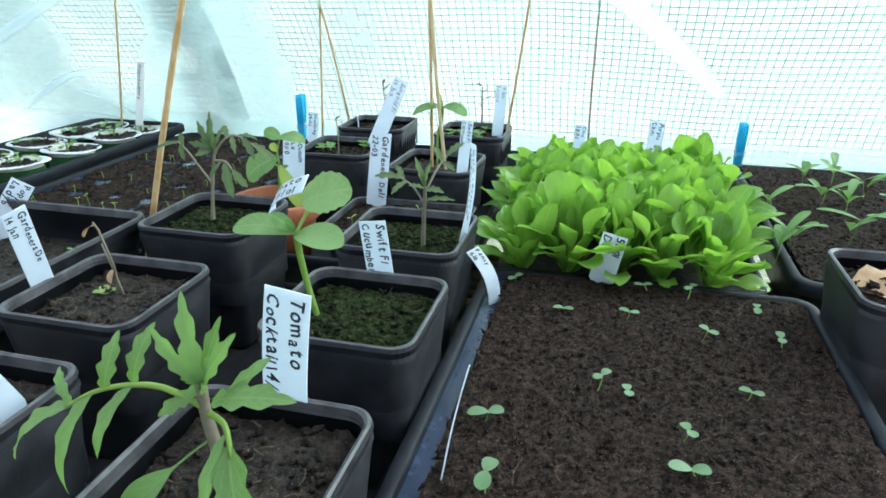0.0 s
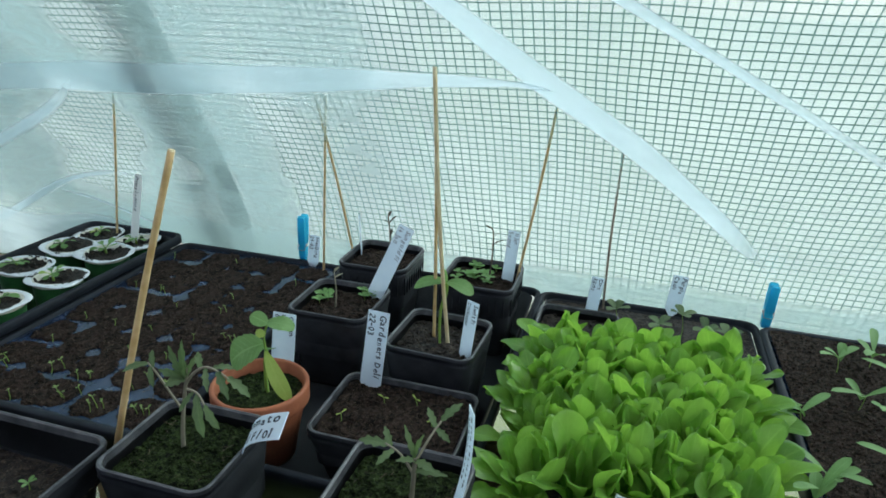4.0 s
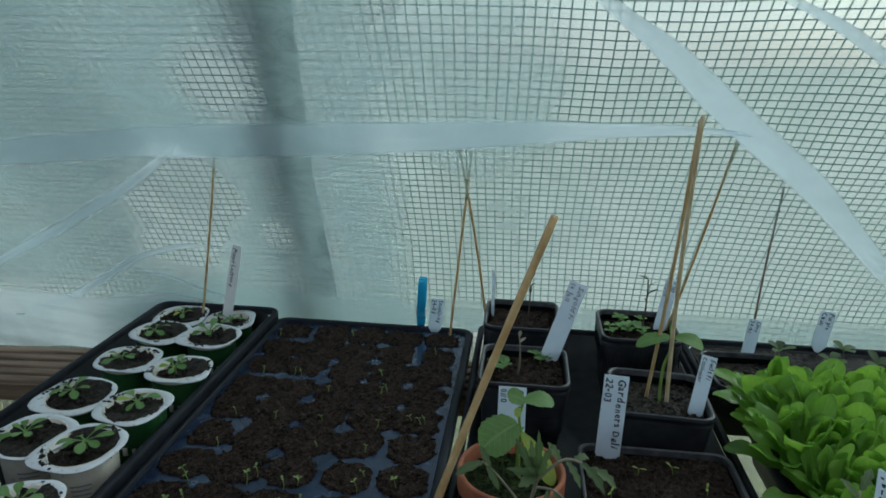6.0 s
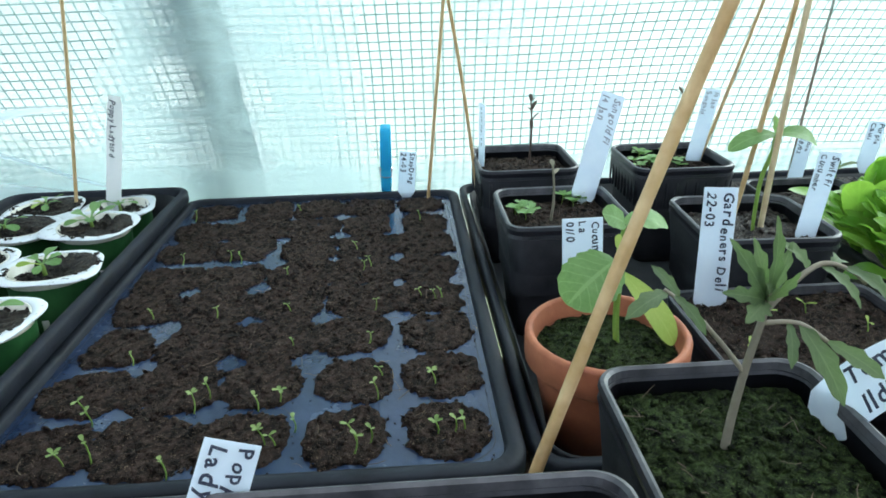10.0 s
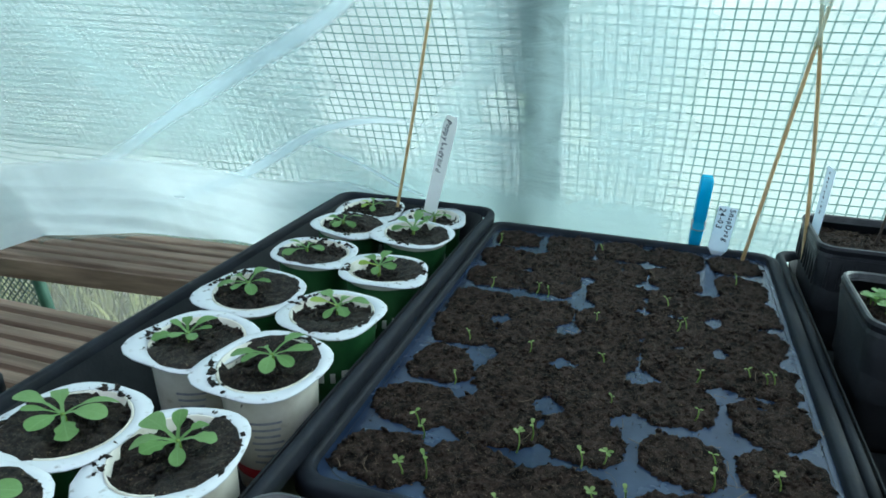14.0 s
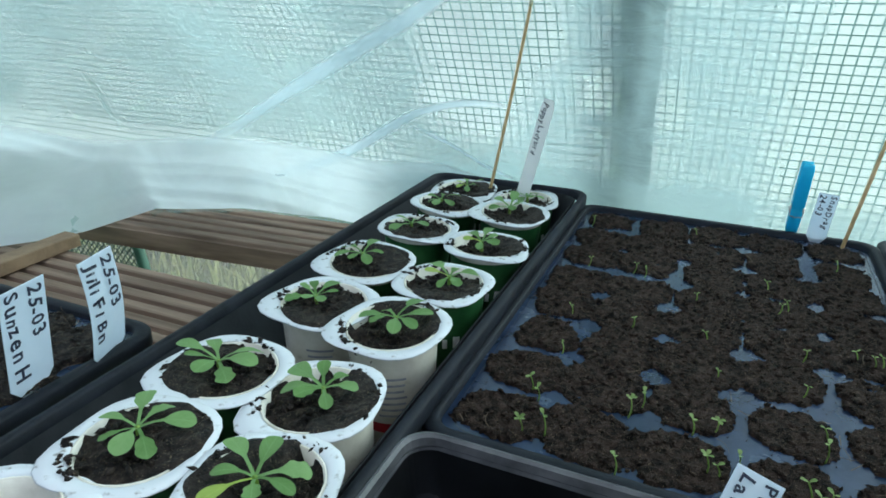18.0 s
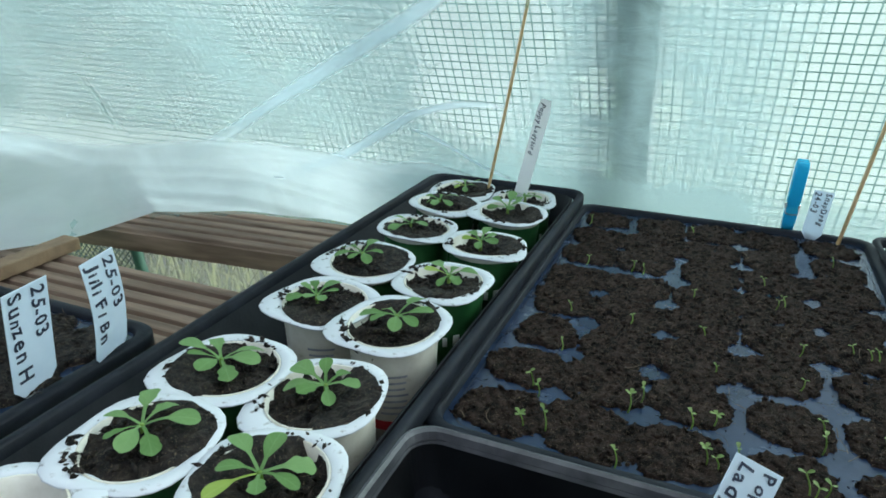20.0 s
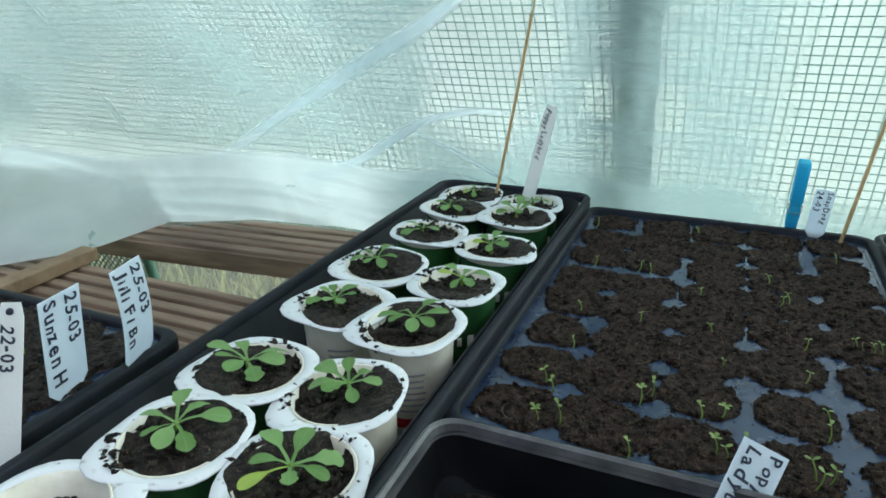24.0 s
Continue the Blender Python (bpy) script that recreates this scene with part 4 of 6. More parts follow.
# ---- clay pot ----
def clay_pot(cx, cy):
    pot = empty("clay_pot", pose(cx, cy, BENCH + 0.004), "small orange terracotta pot with mossy compost", "plant pot")
    h, r = 0.072, 0.042
    body = [(circle(0.027), 0.0), (circle(0.0375), h - 0.018), (circle(0.0365), h - 0.012), (circle(0.0255), 0.004)]
    part("body", loft(body), CLAY, pot)
    rim = [(circle(0.0375), h - 0.0185), (circle(r - 0.001), h - 0.0175), (circle(r), h - 0.016), (circle(r + 0.0002), h - 0.002), (circle(r - 0.001), h - 0.0003), (circle(r - 0.003), h), (circle(r - 0.0042), h - 0.0015), (circle(r - 0.006), h - 0.02)]
    part("rim", loft(rim, False), CLAY, pot, "rounded terracotta rim")
    s = part("compost", soil_patch(in_disc(0.0372), 0.0372, 0.0372, 0.0022, 0.002, 41, 0.003, 600, 0.0012), MOSS, pot)
    s.location.z = h - 0.012
    return pot


clay_pot(-0.301, 0.533)


# ---- leaves and stems ----
def leaf_bm(length, width, p=0.55, q=2.5, fold=0.25, droop=0.5, wave=0.0, lobes=0.0, n=9, m=6, seed=0, twist=0.0, stalk=0.0, teeth=0.0, tip=0.5, beat=2.6):
    """A leaf that grows along x from the origin, face up; p: how blunt its base, q: how blunt its tip."""
    bm = bmesh.new()
    uv = bm.loops.layers.uv.new("UVMap")
    rows, place = [], {}
    x = z = 0.0
    peak = max((s / 40) ** p * max(0.0, 1 - (s / 40) ** q) ** tip for s in range(41))
    step = 0.0
    for i in range(n + 1):
        s = 0.45 * i / n + 0.55 * math.sin(math.pi / 2 * i / n)
        a = 0.35 * droop - droop * 1.6 * s
        if i:
            x += length * (s - step) * math.cos(a)
            z += length * (s - step) * math.sin(a)
        step = s
        e = max(0.0, (s - stalk) / (1 - stalk))
        w = max(0.0008 if stalk else 0.0, width / 2 * (max(e, 0.02) ** p) * max(0.0015, 1 - e ** q) ** tip / peak)
        f = (s * beat + 0.25) % 1.0
        w *= 1 + teeth * ((f / 0.72 if f < 0.72 else (1 - f) / 0.28) - 0.55)
        w *= 1 + lobes * math.sin(2 * math.pi * s * 3.5 + 0.5)
        row = []
        for j in range(m + 1):
            t = 2 * j / m - 1
            k = wave * math.sin(s * 13 + seed * 2.1 + t) * abs(t) ** 2
            row.append(bm.verts.new((x, w * t, z + fold * w * abs(t) ** 1.5 + k + twist * t * w * s)))
            place[row[-1]] = (s, 0.5 + 0.5 * t)
        rows.append(row)
    for a, b in zip(rows, rows[1:]):
        for j in range(m):
            for loop in bm.faces.new((a[j], b[j], b[j + 1], a[j + 1])).loops:
                loop[uv].uv = place[loop.vert]
    return bm


def put_leaf(parent, at, azimuth, lift, length, width, mat, roll=0.0, name="leaf", **kw):
    bm = leaf_bm(length, width, **kw)
    ob = part(name, bm, mat, parent)
    ob.matrix_basis = Matrix.Translation(at) @ pose(0, 0, 0, 0, 0, azimuth) @ pose(0, 0, 0, 0, -lift, 0) @ pose(0, 0, 0, roll, 0, 0)
    return ob


def stem(parent, pts, r0, r1, mat, name="stem"):
    n = len(pts)
    return part(name, tube(pts, [r0 + (r1 - r0) * i / (n - 1) for i in range(n)], 8), mat, parent)


def plant(name, label, category, at=(0, 0, 0), group=""):
    return empty(name, pose(*at), label, category, group)


def leaf_at(thing, start, point, width, mat, face=(0.0, -0.5, 1.0), name="leaf", **kw):
    """A leaf whose stalk end and point lie at two places of the room; face: the way its upper side looks."""
    d = Vector(point) - Vector(start)
    bm = leaf_bm(1.0, width * (0.68 if kw.get("teeth", 0.0) > 0.2 else 0.92) / d.length, **kw)
    bm.verts.ensure_lookup_table()
    end = sum((v.co for v in bm.verts[-7:]), Vector()) / 7
    x = d.normalized()
    y = Vector(face).cross(x).normalized()
    z = x.cross(y)
    bmesh.ops.transform(bm, matrix=Matrix.Scale(d.length / math.hypot(end.x, end.z), 4) @ Matrix.Rotation(math.atan2(end.z, end.x), 4, "Y"), verts=bm.verts)
    ob = part(name, bm, mat, thing)
    ob.matrix_basis = Matrix.Translation(Vector(start) - thing.matrix_basis.translation) @ Matrix((x, y, z)).transposed().to_4x4()
    return ob


def stem_at(thing, pts, r0, r1, mat, name="stem"):
    """A stem through places of the room, smoothed."""
    q = [Vector(p) - thing.matrix_basis.translation for p in pts]
    out = []
    for k in range(len(q) - 1):
        a, b, c, d = q[max(0, k - 1)], q[k], q[k + 1], q[min(len(q) - 1, k + 2)]
        for g in (0.0, 0.25, 0.5, 0.75):
            out.append(0.5 * (2 * b + (c - a) * g + (2 * a - 5 * b + 4 * c - d) * g * g + (3 * b - a - 3 * c + d) * g ** 3))
    return stem(thing, out + [q[-1]], r0, r1, mat, name)


LOBED = dict(teeth=0.55, tip=0.85, p=0.55, q=1.7, fold=0.28, n=34, beat=3.4)
NOTCHED = dict(teeth=0.35, tip=0.8, p=0.6, q=1.8, fold=0.22, n=26, beat=3.0)

# bright tomato in the front pot
t = plant("tomato_plant", "bright green young tomato plant with lobed leaves", "tomato plant", (-0.122, 0.163, 0.80))
stem_at(t, [(-0.120, 0.162, 0.792), (-0.1225, 0.162, 0.815), (-0.127, 0.163, 0.838), (-0.128, 0.164, 0.851)], 0.0027, 0.0019, STEMGREY)
N = (-0.127, 0.163, 0.842)
stem_at(t, [N, (-0.140, 0.160, 0.850), (-0.152, 0.157, 0.851), (-0.164, 0.154, 0.848), (-0.174, 0.151, 0.842)], 0.0013, 0.0007, STEMGREEN, "leaf_stalk")
for base, tip, w, kind, face in (((-0.172, 0.152, 0.843), (-0.197, 0.146, 0.819), 0.012, LOBED, (-0.2, -0.4, 1)), ((-0.164, 0.154, 0.848), (-0.172, 0.142, 0.812), 0.014, NOTCHED, (-0.5, -0.9, 0.3)), ((-0.160, 0.155, 0.849), (-0.157, 0.164, 0.868), 0.008, LOBED, (0.4, -1, 0.3)),
                                 ((-0.150, 0.157, 0.851), (-0.158, 0.144, 0.829), 0.010, NOTCHED, (-0.4, -0.9, 0.5)), ((-0.150, 0.158, 0.851), (-0.146, 0.169, 0.870), 0.009, LOBED, (0, -1, 0.3)), ((-0.172, 0.152, 0.843), (-0.182, 0.160, 0.852), 0.006, LOBED, (0, -0.8, 0.7))):
    leaf_at(t, base, tip, w, TOMLEAF, face, "leaflet", droop=0.7, **kind)
leaf_at(t, (-0.127, 0.162, 0.829), (-0.160, 0.146, 0.794), 0.0155, TOMLEAF, (-0.3, -0.8, 0.7), "seed_leaf", droop=0.35, p=0.9, q=2.2, n=28, stalk=0.3, tip=0.9)
stem_at(t, [(-0.126, 0.163, 0.840), (-0.116, 0.157, 0.841), (-0.111, 0.151, 0.833)], 0.0013, 0.0008, STEMGREEN, "leaf_stalk")
leaf_at(t, (-0.113, 0.153, 0.836), (-0.094, 0.134, 0.786), 0.024, TOMLEAF, (0.1, -0.9, 0.6), "leaflet", droop=0.45, **LOBED)
leaf_at(t, (-0.115, 0.156, 0.839), (-0.117, 0.140, 0.808), 0.011, TOMLEAF, (-0.5, -0.9, 0.3), "leaflet", droop=0.5, **NOTCHED)
leaf_at(t, (-0.124, 0.163, 0.845), (-0.090, 0.160, 0.853), 0.0135, TOMLEAF, (0.0, -0.6, 1), "leaflet", droop=0.5, **LOBED)
leaf_at(t, (-0.118, 0.162, 0.848), (-0.103, 0.170, 0.862), 0.007, TOMLEAF, (-0.2, -0.8, 0.7), "leaflet", droop=0.3, **NOTCHED)
for tip, w in (((-0.133, 0.168, 0.884), 0.010), ((-0.146, 0.166, 0.870), 0.009), ((-0.113, 0.166, 0.872), 0.009), ((-0.122, 0.172, 0.874), 0.008), ((-0.142, 0.157, 0.840), 0.008), ((-0.129, 0.156, 0.860), 0.006), ((-0.137, 0.172, 0.866), 0.007), ((-0.119, 0.155, 0.856), 0.006)):
    leaf_at(t, (-0.128, 0.164, 0.850), tip, w, TOMLEAF, (0.2 * math.sin(w * 9000), -0.9, 0.45), droop=0.25, **LOBED)

# greyish hairy tomato plants
t = plant("tomato_plant", "greyish hairy tomato plant with drooping leaves", "tomato plant", (-0.2935, 0.4215, 0.80))
stem_at(t, [(-0.2935, 0.4215, 0.792), (-0.2925, 0.422, 0.815), (-0.290, 0.423, 0.836), (-0.2865, 0.424, 0.856), (-0.285, 0.426, 0.868)], 0.0017, 0.0010, STEMGREY)
stem_at(t, [(-0.2905, 0.423, 0.834), (-0.300, 0.424, 0.846), (-0.310, 0.426, 0.857), (-0.319, 0.428, 0.864)], 0.0009, 0.0006, STEMGREY, "leaf_stalk")
leaf_at(t, (-0.318, 0.428, 0.863), (-0.334, 0.420, 0.858), 0.009, GREYLEAF, (0, -0.4, 1), "leaflet", droop=0.5, **NOTCHED)
leaf_at(t, (-0.316, 0.427, 0.862), (-0.308, 0.418, 0.852), 0.006, GREYLEAF, (0, -0.7, 1), "leaflet", droop=0.6, **NOTCHED)
leaf_at(t, (-0.314, 0.427, 0.861), (-0.321, 0.436, 0.869), 0.006, GREYLEAF, (0, -0.7, 1), "leaflet", droop=0.4, **NOTCHED)
stem_at(t, [(-0.2865, 0.424, 0.856), (-0.279, 0.424, 0.866), (-0.270, 0.425, 0.872), (-0.260, 0.426, 0.869), (-0.252, 0.427, 0.863)], 0.0011, 0.0006, STEMGREY, "leaf_stalk")
for base, tip, w in (((-0.256, 0.427, 0.866), (-0.240, 0.428, 0.853), 0.010), ((-0.262, 0.426, 0.870), (-0.248, 0.416, 0.857), 0.009), ((-0.266, 0.426, 0.871), (-0.256, 0.437, 0.866), 0.008), ((-0.274, 0.425, 0.870), (-0.281, 0.433, 0.877), 0.008), ((-0.270, 0.425, 0.871), (-0.262, 0.414, 0.861), 0.007)):
    leaf_at(t, base, tip, w * 0.85, GREYLEAF, (0.1, -0.5, 1), "leaflet", droop=0.7, **LOBED)
stem_at(t, [(-0.2865, 0.424, 0.852), (-0.276, 0.421, 0.853), (-0.268, 0.417, 0.848)], 0.0009, 0.0006, STEMGREY, "leaf_stalk")
for base, tip, w in (((-0.276, 0.421, 0.853), (-0.264, 0.408, 0.829), 0.013), ((-0.268, 0.417, 0.848), (-0.252, 0.409, 0.838), 0.010), ((-0.279, 0.422, 0.853), (-0.283, 0.410, 0.843), 0.007)):
    leaf_at(t, base, tip, w * 0.85, GREYLEAF, (0.0, -0.9, 0.6), "leaflet", droop=0.4, **NOTCHED)
for tip, w in (((-0.300, 0.428, 0.881), 0.008), ((-0.291, 0.430, 0.880), 0.007), ((-0.287, 0.426, 0.889), 0.007), ((-0.297, 0.416, 0.857), 0.010), ((-0.304, 0.420, 0.866), 0.008), ((-0.281, 0.418, 0.873), 0.006), ((-0.292, 0.417, 0.870), 0.006), ((-0.278, 0.430, 0.878), 0.006)):
    leaf_at(t, (-0.2865, 0.4245, 0.860), tip, w, GREYLEAF, (0.2 * math.sin(w * 9000 + tip[0] * 500), -0.8, 0.6), droop=0.35, **LOBED)
t = plant("tomato_plant", "small greyish tomato plant with narrow leaves", "tomato plant", (-0.1215, 0.4135, 0.80))
stem_at(t, [(-0.1215, 0.4135, 0.792), (-0.121, 0.413, 0.815), (-0.1195, 0.412, 0.838), (-0.119, 0.412, 0.848)], 0.0019, 0.0012, STEMGREY)
stem_at(t, [(-0.120, 0.412, 0.836), (-0.128, 0.412, 0.848), (-0.138, 0.412, 0.854)], 0.0009, 0.0006, STEMGREY, "leaf_stalk")
stem_at(t, [(-0.119, 0.412, 0.844), (-0.113, 0.418, 0.858), (-0.108, 0.428, 0.866)], 0.0009, 0.0006, STEMGREY, "leaf_stalk")
for base, tip, w in (((-0.136, 0.412, 0.853), (-0.155, 0.411, 0.853), 0.010), ((-0.132, 0.412, 0.851), (-0.141, 0.404, 0.843), 0.008), ((-0.134, 0.412, 0.852), (-0.142, 0.421, 0.859), 0.007), ((-0.108, 0.428, 0.866), (-0.098, 0.440, 0.873), 0.009), ((-0.110, 0.424, 0.863), (-0.100, 0.420, 0.858), 0.007), ((-0.110, 0.424, 0.863), (-0.118, 0.432, 0.871), 0.007),
                     ((-0.119, 0.412, 0.848), (-0.113, 0.410, 0.868), 0.006), ((-0.119, 0.412, 0.848), (-0.127, 0.415, 0.868), 0.006), ((-0.119, 0.412, 0.846), (-0.104, 0.405, 0.847), 0.009), ((-0.119, 0.412, 0.846), (-0.128, 0.402, 0.851), 0.007), ((-0.119, 0.412, 0.848), (-0.121, 0.408, 0.864), 0.005), ((-0.120, 0.412, 0.838), (-0.098, 0.412, 0.840), 0.007)):
    leaf_at(t, base, tip, w * 0.85, GREYLEAF, (0.0, -0.6, 0.9), "leaflet", droop=0.5, **LOBED)

# cucumbers
BROAD = dict(p=0.42, q=2.3, fold=0.10, teeth=0.10, beat=6.5, n=30, wave=0.02)
SPOON = dict(p=0.55, q=3.0, fold=0.15, n=26, tip=0.6)
t = plant("cucumber_plant", "young cucumber plant with two broad seed leaves", "cucumber plant", (-0.149, 0.300, 0.80))
stem_at(t, [(-0.148, 0.300, 0.793), (-0.155, 0.3025, 0.815), (-0.160, 0.304, 0.838), (-0.1615, 0.3045, 0.852)], 0.0018, 0.0020, STEMGREEN)
leaf_at(t, (-0.161, 0.304, 0.851), (-0.197, 0.300, 0.852), 0.0175, CUCLEAF, (0.0, -0.5, 1), "seed_leaf", droop=0.55, **SPOON)
leaf_at(t, (-0.161, 0.304, 0.850), (-0.128, 0.290, 0.852), 0.0195, CUCLEAF, (0.0, -0.5, 1), "seed_leaf", droop=0.5, **SPOON)
stem_at(t, [(-0.161, 0.304, 0.851), (-0.158, 0.308, 0.858), (-0.155, 0.311, 0.864)], 0.0011, 0.0010, STEMGREEN, "leaf_stalk")
leaf_at(t, (-0.160, 0.312, 0.866), (-0.133, 0.318, 0.874), 0.027, CUCLEAF, (0.05, -0.75, 0.8), droop=0.4, **BROAD)
leaf_at(t, (-0.162, 0.304, 0.852), (-0.173, 0.300, 0.862), 0.009, CUCLEAF, (0.2, -0.6, 0.8), droop=0.3, **BROAD)
leaf_at(t, (-0.162, 0.304, 0.852), (-0.163, 0.297, 0.861), 0.006, CUCLEAF, (0.2, -0.8, 0.5), droop=0.3, **NOTCHED)
t = plant("cucumber_plant", "cucumber plant with a crumpled leaf and a yellowing seed leaf", "cucumber plant", (-0.294, 0.535, 0.775))
stem_at(t, [(-0.294, 0.534, 0.768), (-0.296, 0.535, 0.790), (-0.296, 0.536, 0.806), (-0.295, 0.537, 0.818)], 0.0017, 0.0018, STEMGREEN)
leaf_at(t, (-0.298, 0.538, 0.824), (-0.324, 0.527, 0.806), 0.031, CUCLEAF, (-0.25, -0.8, 0.75), droop=0.75, **BROAD)
leaf_at(t, (-0.295, 0.536, 0.818), (-0.268, 0.525, 0.781), 0.0145, YELLOWLEAF, (0.25, -0.9, 0.5), "seed_leaf", droop=0.5, **SPOON)
leaf_at(t, (-0.296, 0.537, 0.818), (-0.301, 0.552, 0.810), 0.014, CUCLEAF, (0.0, 0.4, 1), "seed_leaf", droop=0.5, **SPOON)
stem_at(t, [(-0.295, 0.537, 0.817), (-0.297, 0.538, 0.830), (-0.294, 0.540, 0.842)], 0.0011, 0.0009, STEMGREEN, "leaf_stalk")
leaf_at(t, (-0.294, 0.540, 0.843), (-0.271, 0.545, 0.840), 0.015, CUCLEAF, (0.0, -0.5, 1), droop=0.7, **BROAD)
leaf_at(t, (-0.294, 0.540, 0.843), (-0.307, 0.536, 0.850), 0.014, CUCLEAF, (0.1, -0.7, 0.8), droop=0.4, **BROAD)
leaf_at(t, (-0.296, 0.538, 0.832), (-0.301, 0.533, 0.838), 0.008, YELLOWLEAF, (0.0, -0.8, 0.6), droop=0.4, **BROAD)
t = plant("cucumber_plant", "slender cucumber seedling tied among three canes", "cucumber plant", (-0.170, 0.640, 0.790))
stem_at(t, [(-0.170, 0.640, 0.782), (-0.1715, 0.640, 0.805), (-0.171, 0.640, 0.830), (-0.1665, 0.640, 0.848), (-0.166, 0.640, 0.859)], 0.0011, 0.0017, STEMGREEN)
leaf_at(t, (-0.166, 0.640, 0.859), (-0.197, 0.638, 0.850), 0.0135, CUCLEAF, (0.0, -0.5, 1), "seed_leaf", droop=0.75, **SPOON)
leaf_at(t, (-0.166, 0.640, 0.859), (-0.140, 0.637, 0.852), 0.0145, CUCLEAF, (0.0, -0.5, 1), "seed_leaf", droop=0.9, **SPOON)
leaf_at(t, (-0.166, 0.640, 0.858), (-0.169, 0.641, 0.872), 0.006, CUCLEAF, (0.0, -1, 0.2), droop=0.2, **NOTCHED)

# bare or withered stems
def twig(at, top, label, buds=4, mat=STEMDARK, seed=1):
    rnd = random.Random(seed)
    t = plant("withered_seedling", label, "seedling", at)
    rel = Vector(top) - Vector(at)
    pts = bent((0, 0, -0.006), rel, (0.002, 0, 0))
    stem(t, pts, 0.0012, 0.0007, mat)
    for k in range(buds):
        q = pts[-1 - k % 4]
        put_leaf(t, q, rnd.uniform(0, 360), rnd.uniform(20, 60), rnd.uniform(0.008, 0.014), 0.0035, mat, droop=0.3, n=8, m=2, tip=0.8)
    return t


twig((-0.291, 0.818, 0.79), (-0.290, 0.813, 0.852), "dark spindly seedling with a few tiny leaves", 6, seed=3)
twig((-0.300, 0.680, 0.79), (-0.299, 0.680, 0.832), "bare dead twig standing in a pot", 2, STEMGREY, 4)
twig((-0.162, 0.806, 0.79), (-0.159, 0.806, 0.855), "dark spindly seedling beside small weeds", 5, seed=5)
twig((-0.279, 0.167, 0.80), (-0.287, 0.168, 0.846), "purple-stemmed seedling with few leaves", 2, STEMDARK, 6)
b = plant("tomato_seedling", "wilting tomato seedling top with small green leaves", "seedling", (-0.287, 0.168, 0.843))
for az in (60, 160, 260, 350):
    put_leaf(b, (0, 0, 0), az, 35, 0.013, 0.004, GREYLEAF, droop=0.6, tip=0.8)
w = plant("wilted_seedling", "brown collapsed seedling with one green shoot", "seedling", (-0.281, 0.300, 0.80))
stem(w, [(-0.002, -0.003, -0.004), (0.004, -0.004, 0.010), (0.0045, -0.005, 0.022), (0.001, -0.005, 0.036), (-0.002, -0.004, 0.044), (-0.006, -0.003, 0.048)], 0.0009, 0.0006, STEMGREY)
stem(w, [(0.008, -0.004, -0.004), (0.005, -0.004, 0.010), (0.003, -0.005, 0.022), (-0.001, -0.005, 0.036)], 0.0006, 0.0005, STEMGREY)
put_leaf(w, (0.004, -0.005, 0.020), 250, -50, 0.009, 0.006, DRYLEAF, droop=0.5)
put_leaf(w, (-0.004, -0.003, 0.046), 185, -15, 0.013, 0.005, DRYLEAF, droop=0.8)
for az in (20, 140, 230, 310):
    put_leaf(w, (-0.006, -0.004, 0.002), az, 35, 0.008, 0.006, SPROUT, droop=0.4, p=0.5, q=3)


# ---- lettuces ----
random.seed(4)
LETTUCE_LEAVES = []
for k in range(18):
    ob = part("leaf", leaf_bm(0.054, random.uniform(0.0150, 0.0200), p=random.uniform(0.85, 1.15), q=random.uniform(3.2, 4.6), tip=0.58, lobes=random.uniform(-0.025, 0.025), fold=random.uniform(0.06, 0.34), droop=random.uniform(-0.15, 0.25) if k < 12 else random.uniform(0.3, 0.7), wave=random.uniform(0.0009, 0.0022), n=24, m=8, seed=k, twist=random.uniform(-0.4, 0.4)), LETTUCE)
    LETTUCE_LEAVES.append(ob.data)
    bpy.data.objects.remove(ob)
for i in range(5):
    for j in range(5):
        x, y = -0.060 + 0.0365 * i + random.uniform(-0.006, 0.006), 0.494 + 0.047 * j + random.uniform(-0.006, 0.006)
        l = plant("lettuce", "bright green loose-leaf lettuce plant crowded in a tray", "lettuce", (x, y, 0.757), "lettuces in the tray")
        stem(l, [(0, 0, -0.004), (0, 0, 0.004), (0, 0, 0.008)], 0.005, 0.003, STEMGREEN, "crown")
        n, tall = 26, random.uniform(0.9, 1.1)
        ox, oy = (i - 2) / 2, (j - 2) / 2
        lean = random.uniform(0, 360)
        for k in range(n):
            az = 137.5 * k + random.uniform(-18, 18)
            f = k / (n - 1)
            out = math.cos(radians(az)) * ox + math.sin(radians(az)) * oy
            edge = min(1.0, max(0.0, out)) * (1 if max(abs(ox), abs(oy)) > 0.9 else 0.25)
            lift = 60 + 26 * f ** 0.8 - (32 if j == 0 and math.sin(radians(az)) < 0.2 else 26) * edge * (1 - 0.7 * f) + random.uniform(-9, 9) + 7 * math.cos(radians(az - lean))
            sc = tall * (1.12 + 0.55 * f - 0.78 * f * f) * random.uniform(0.82, 1.15) * (1 - 0.12 * edge)
            m = pose(0.003 * math.cos(radians(az)), 0.003 * math.sin(radians(az)), 0.002 + 0.006 * f, 0, 0, az) @ pose(0, 0, 0, random.uniform(-18, 18), -lift, 0) @ Matrix.Diagonal((sc, sc * random.uniform(0.85, 1.1) * (1 - 0.25 * f + 0.1 * edge), sc, 1))
            shared_part("leaf", random.choice(LETTUCE_LEAVES[:12] if edge < 0.4 else LETTUCE_LEAVES[12:]), l, m)

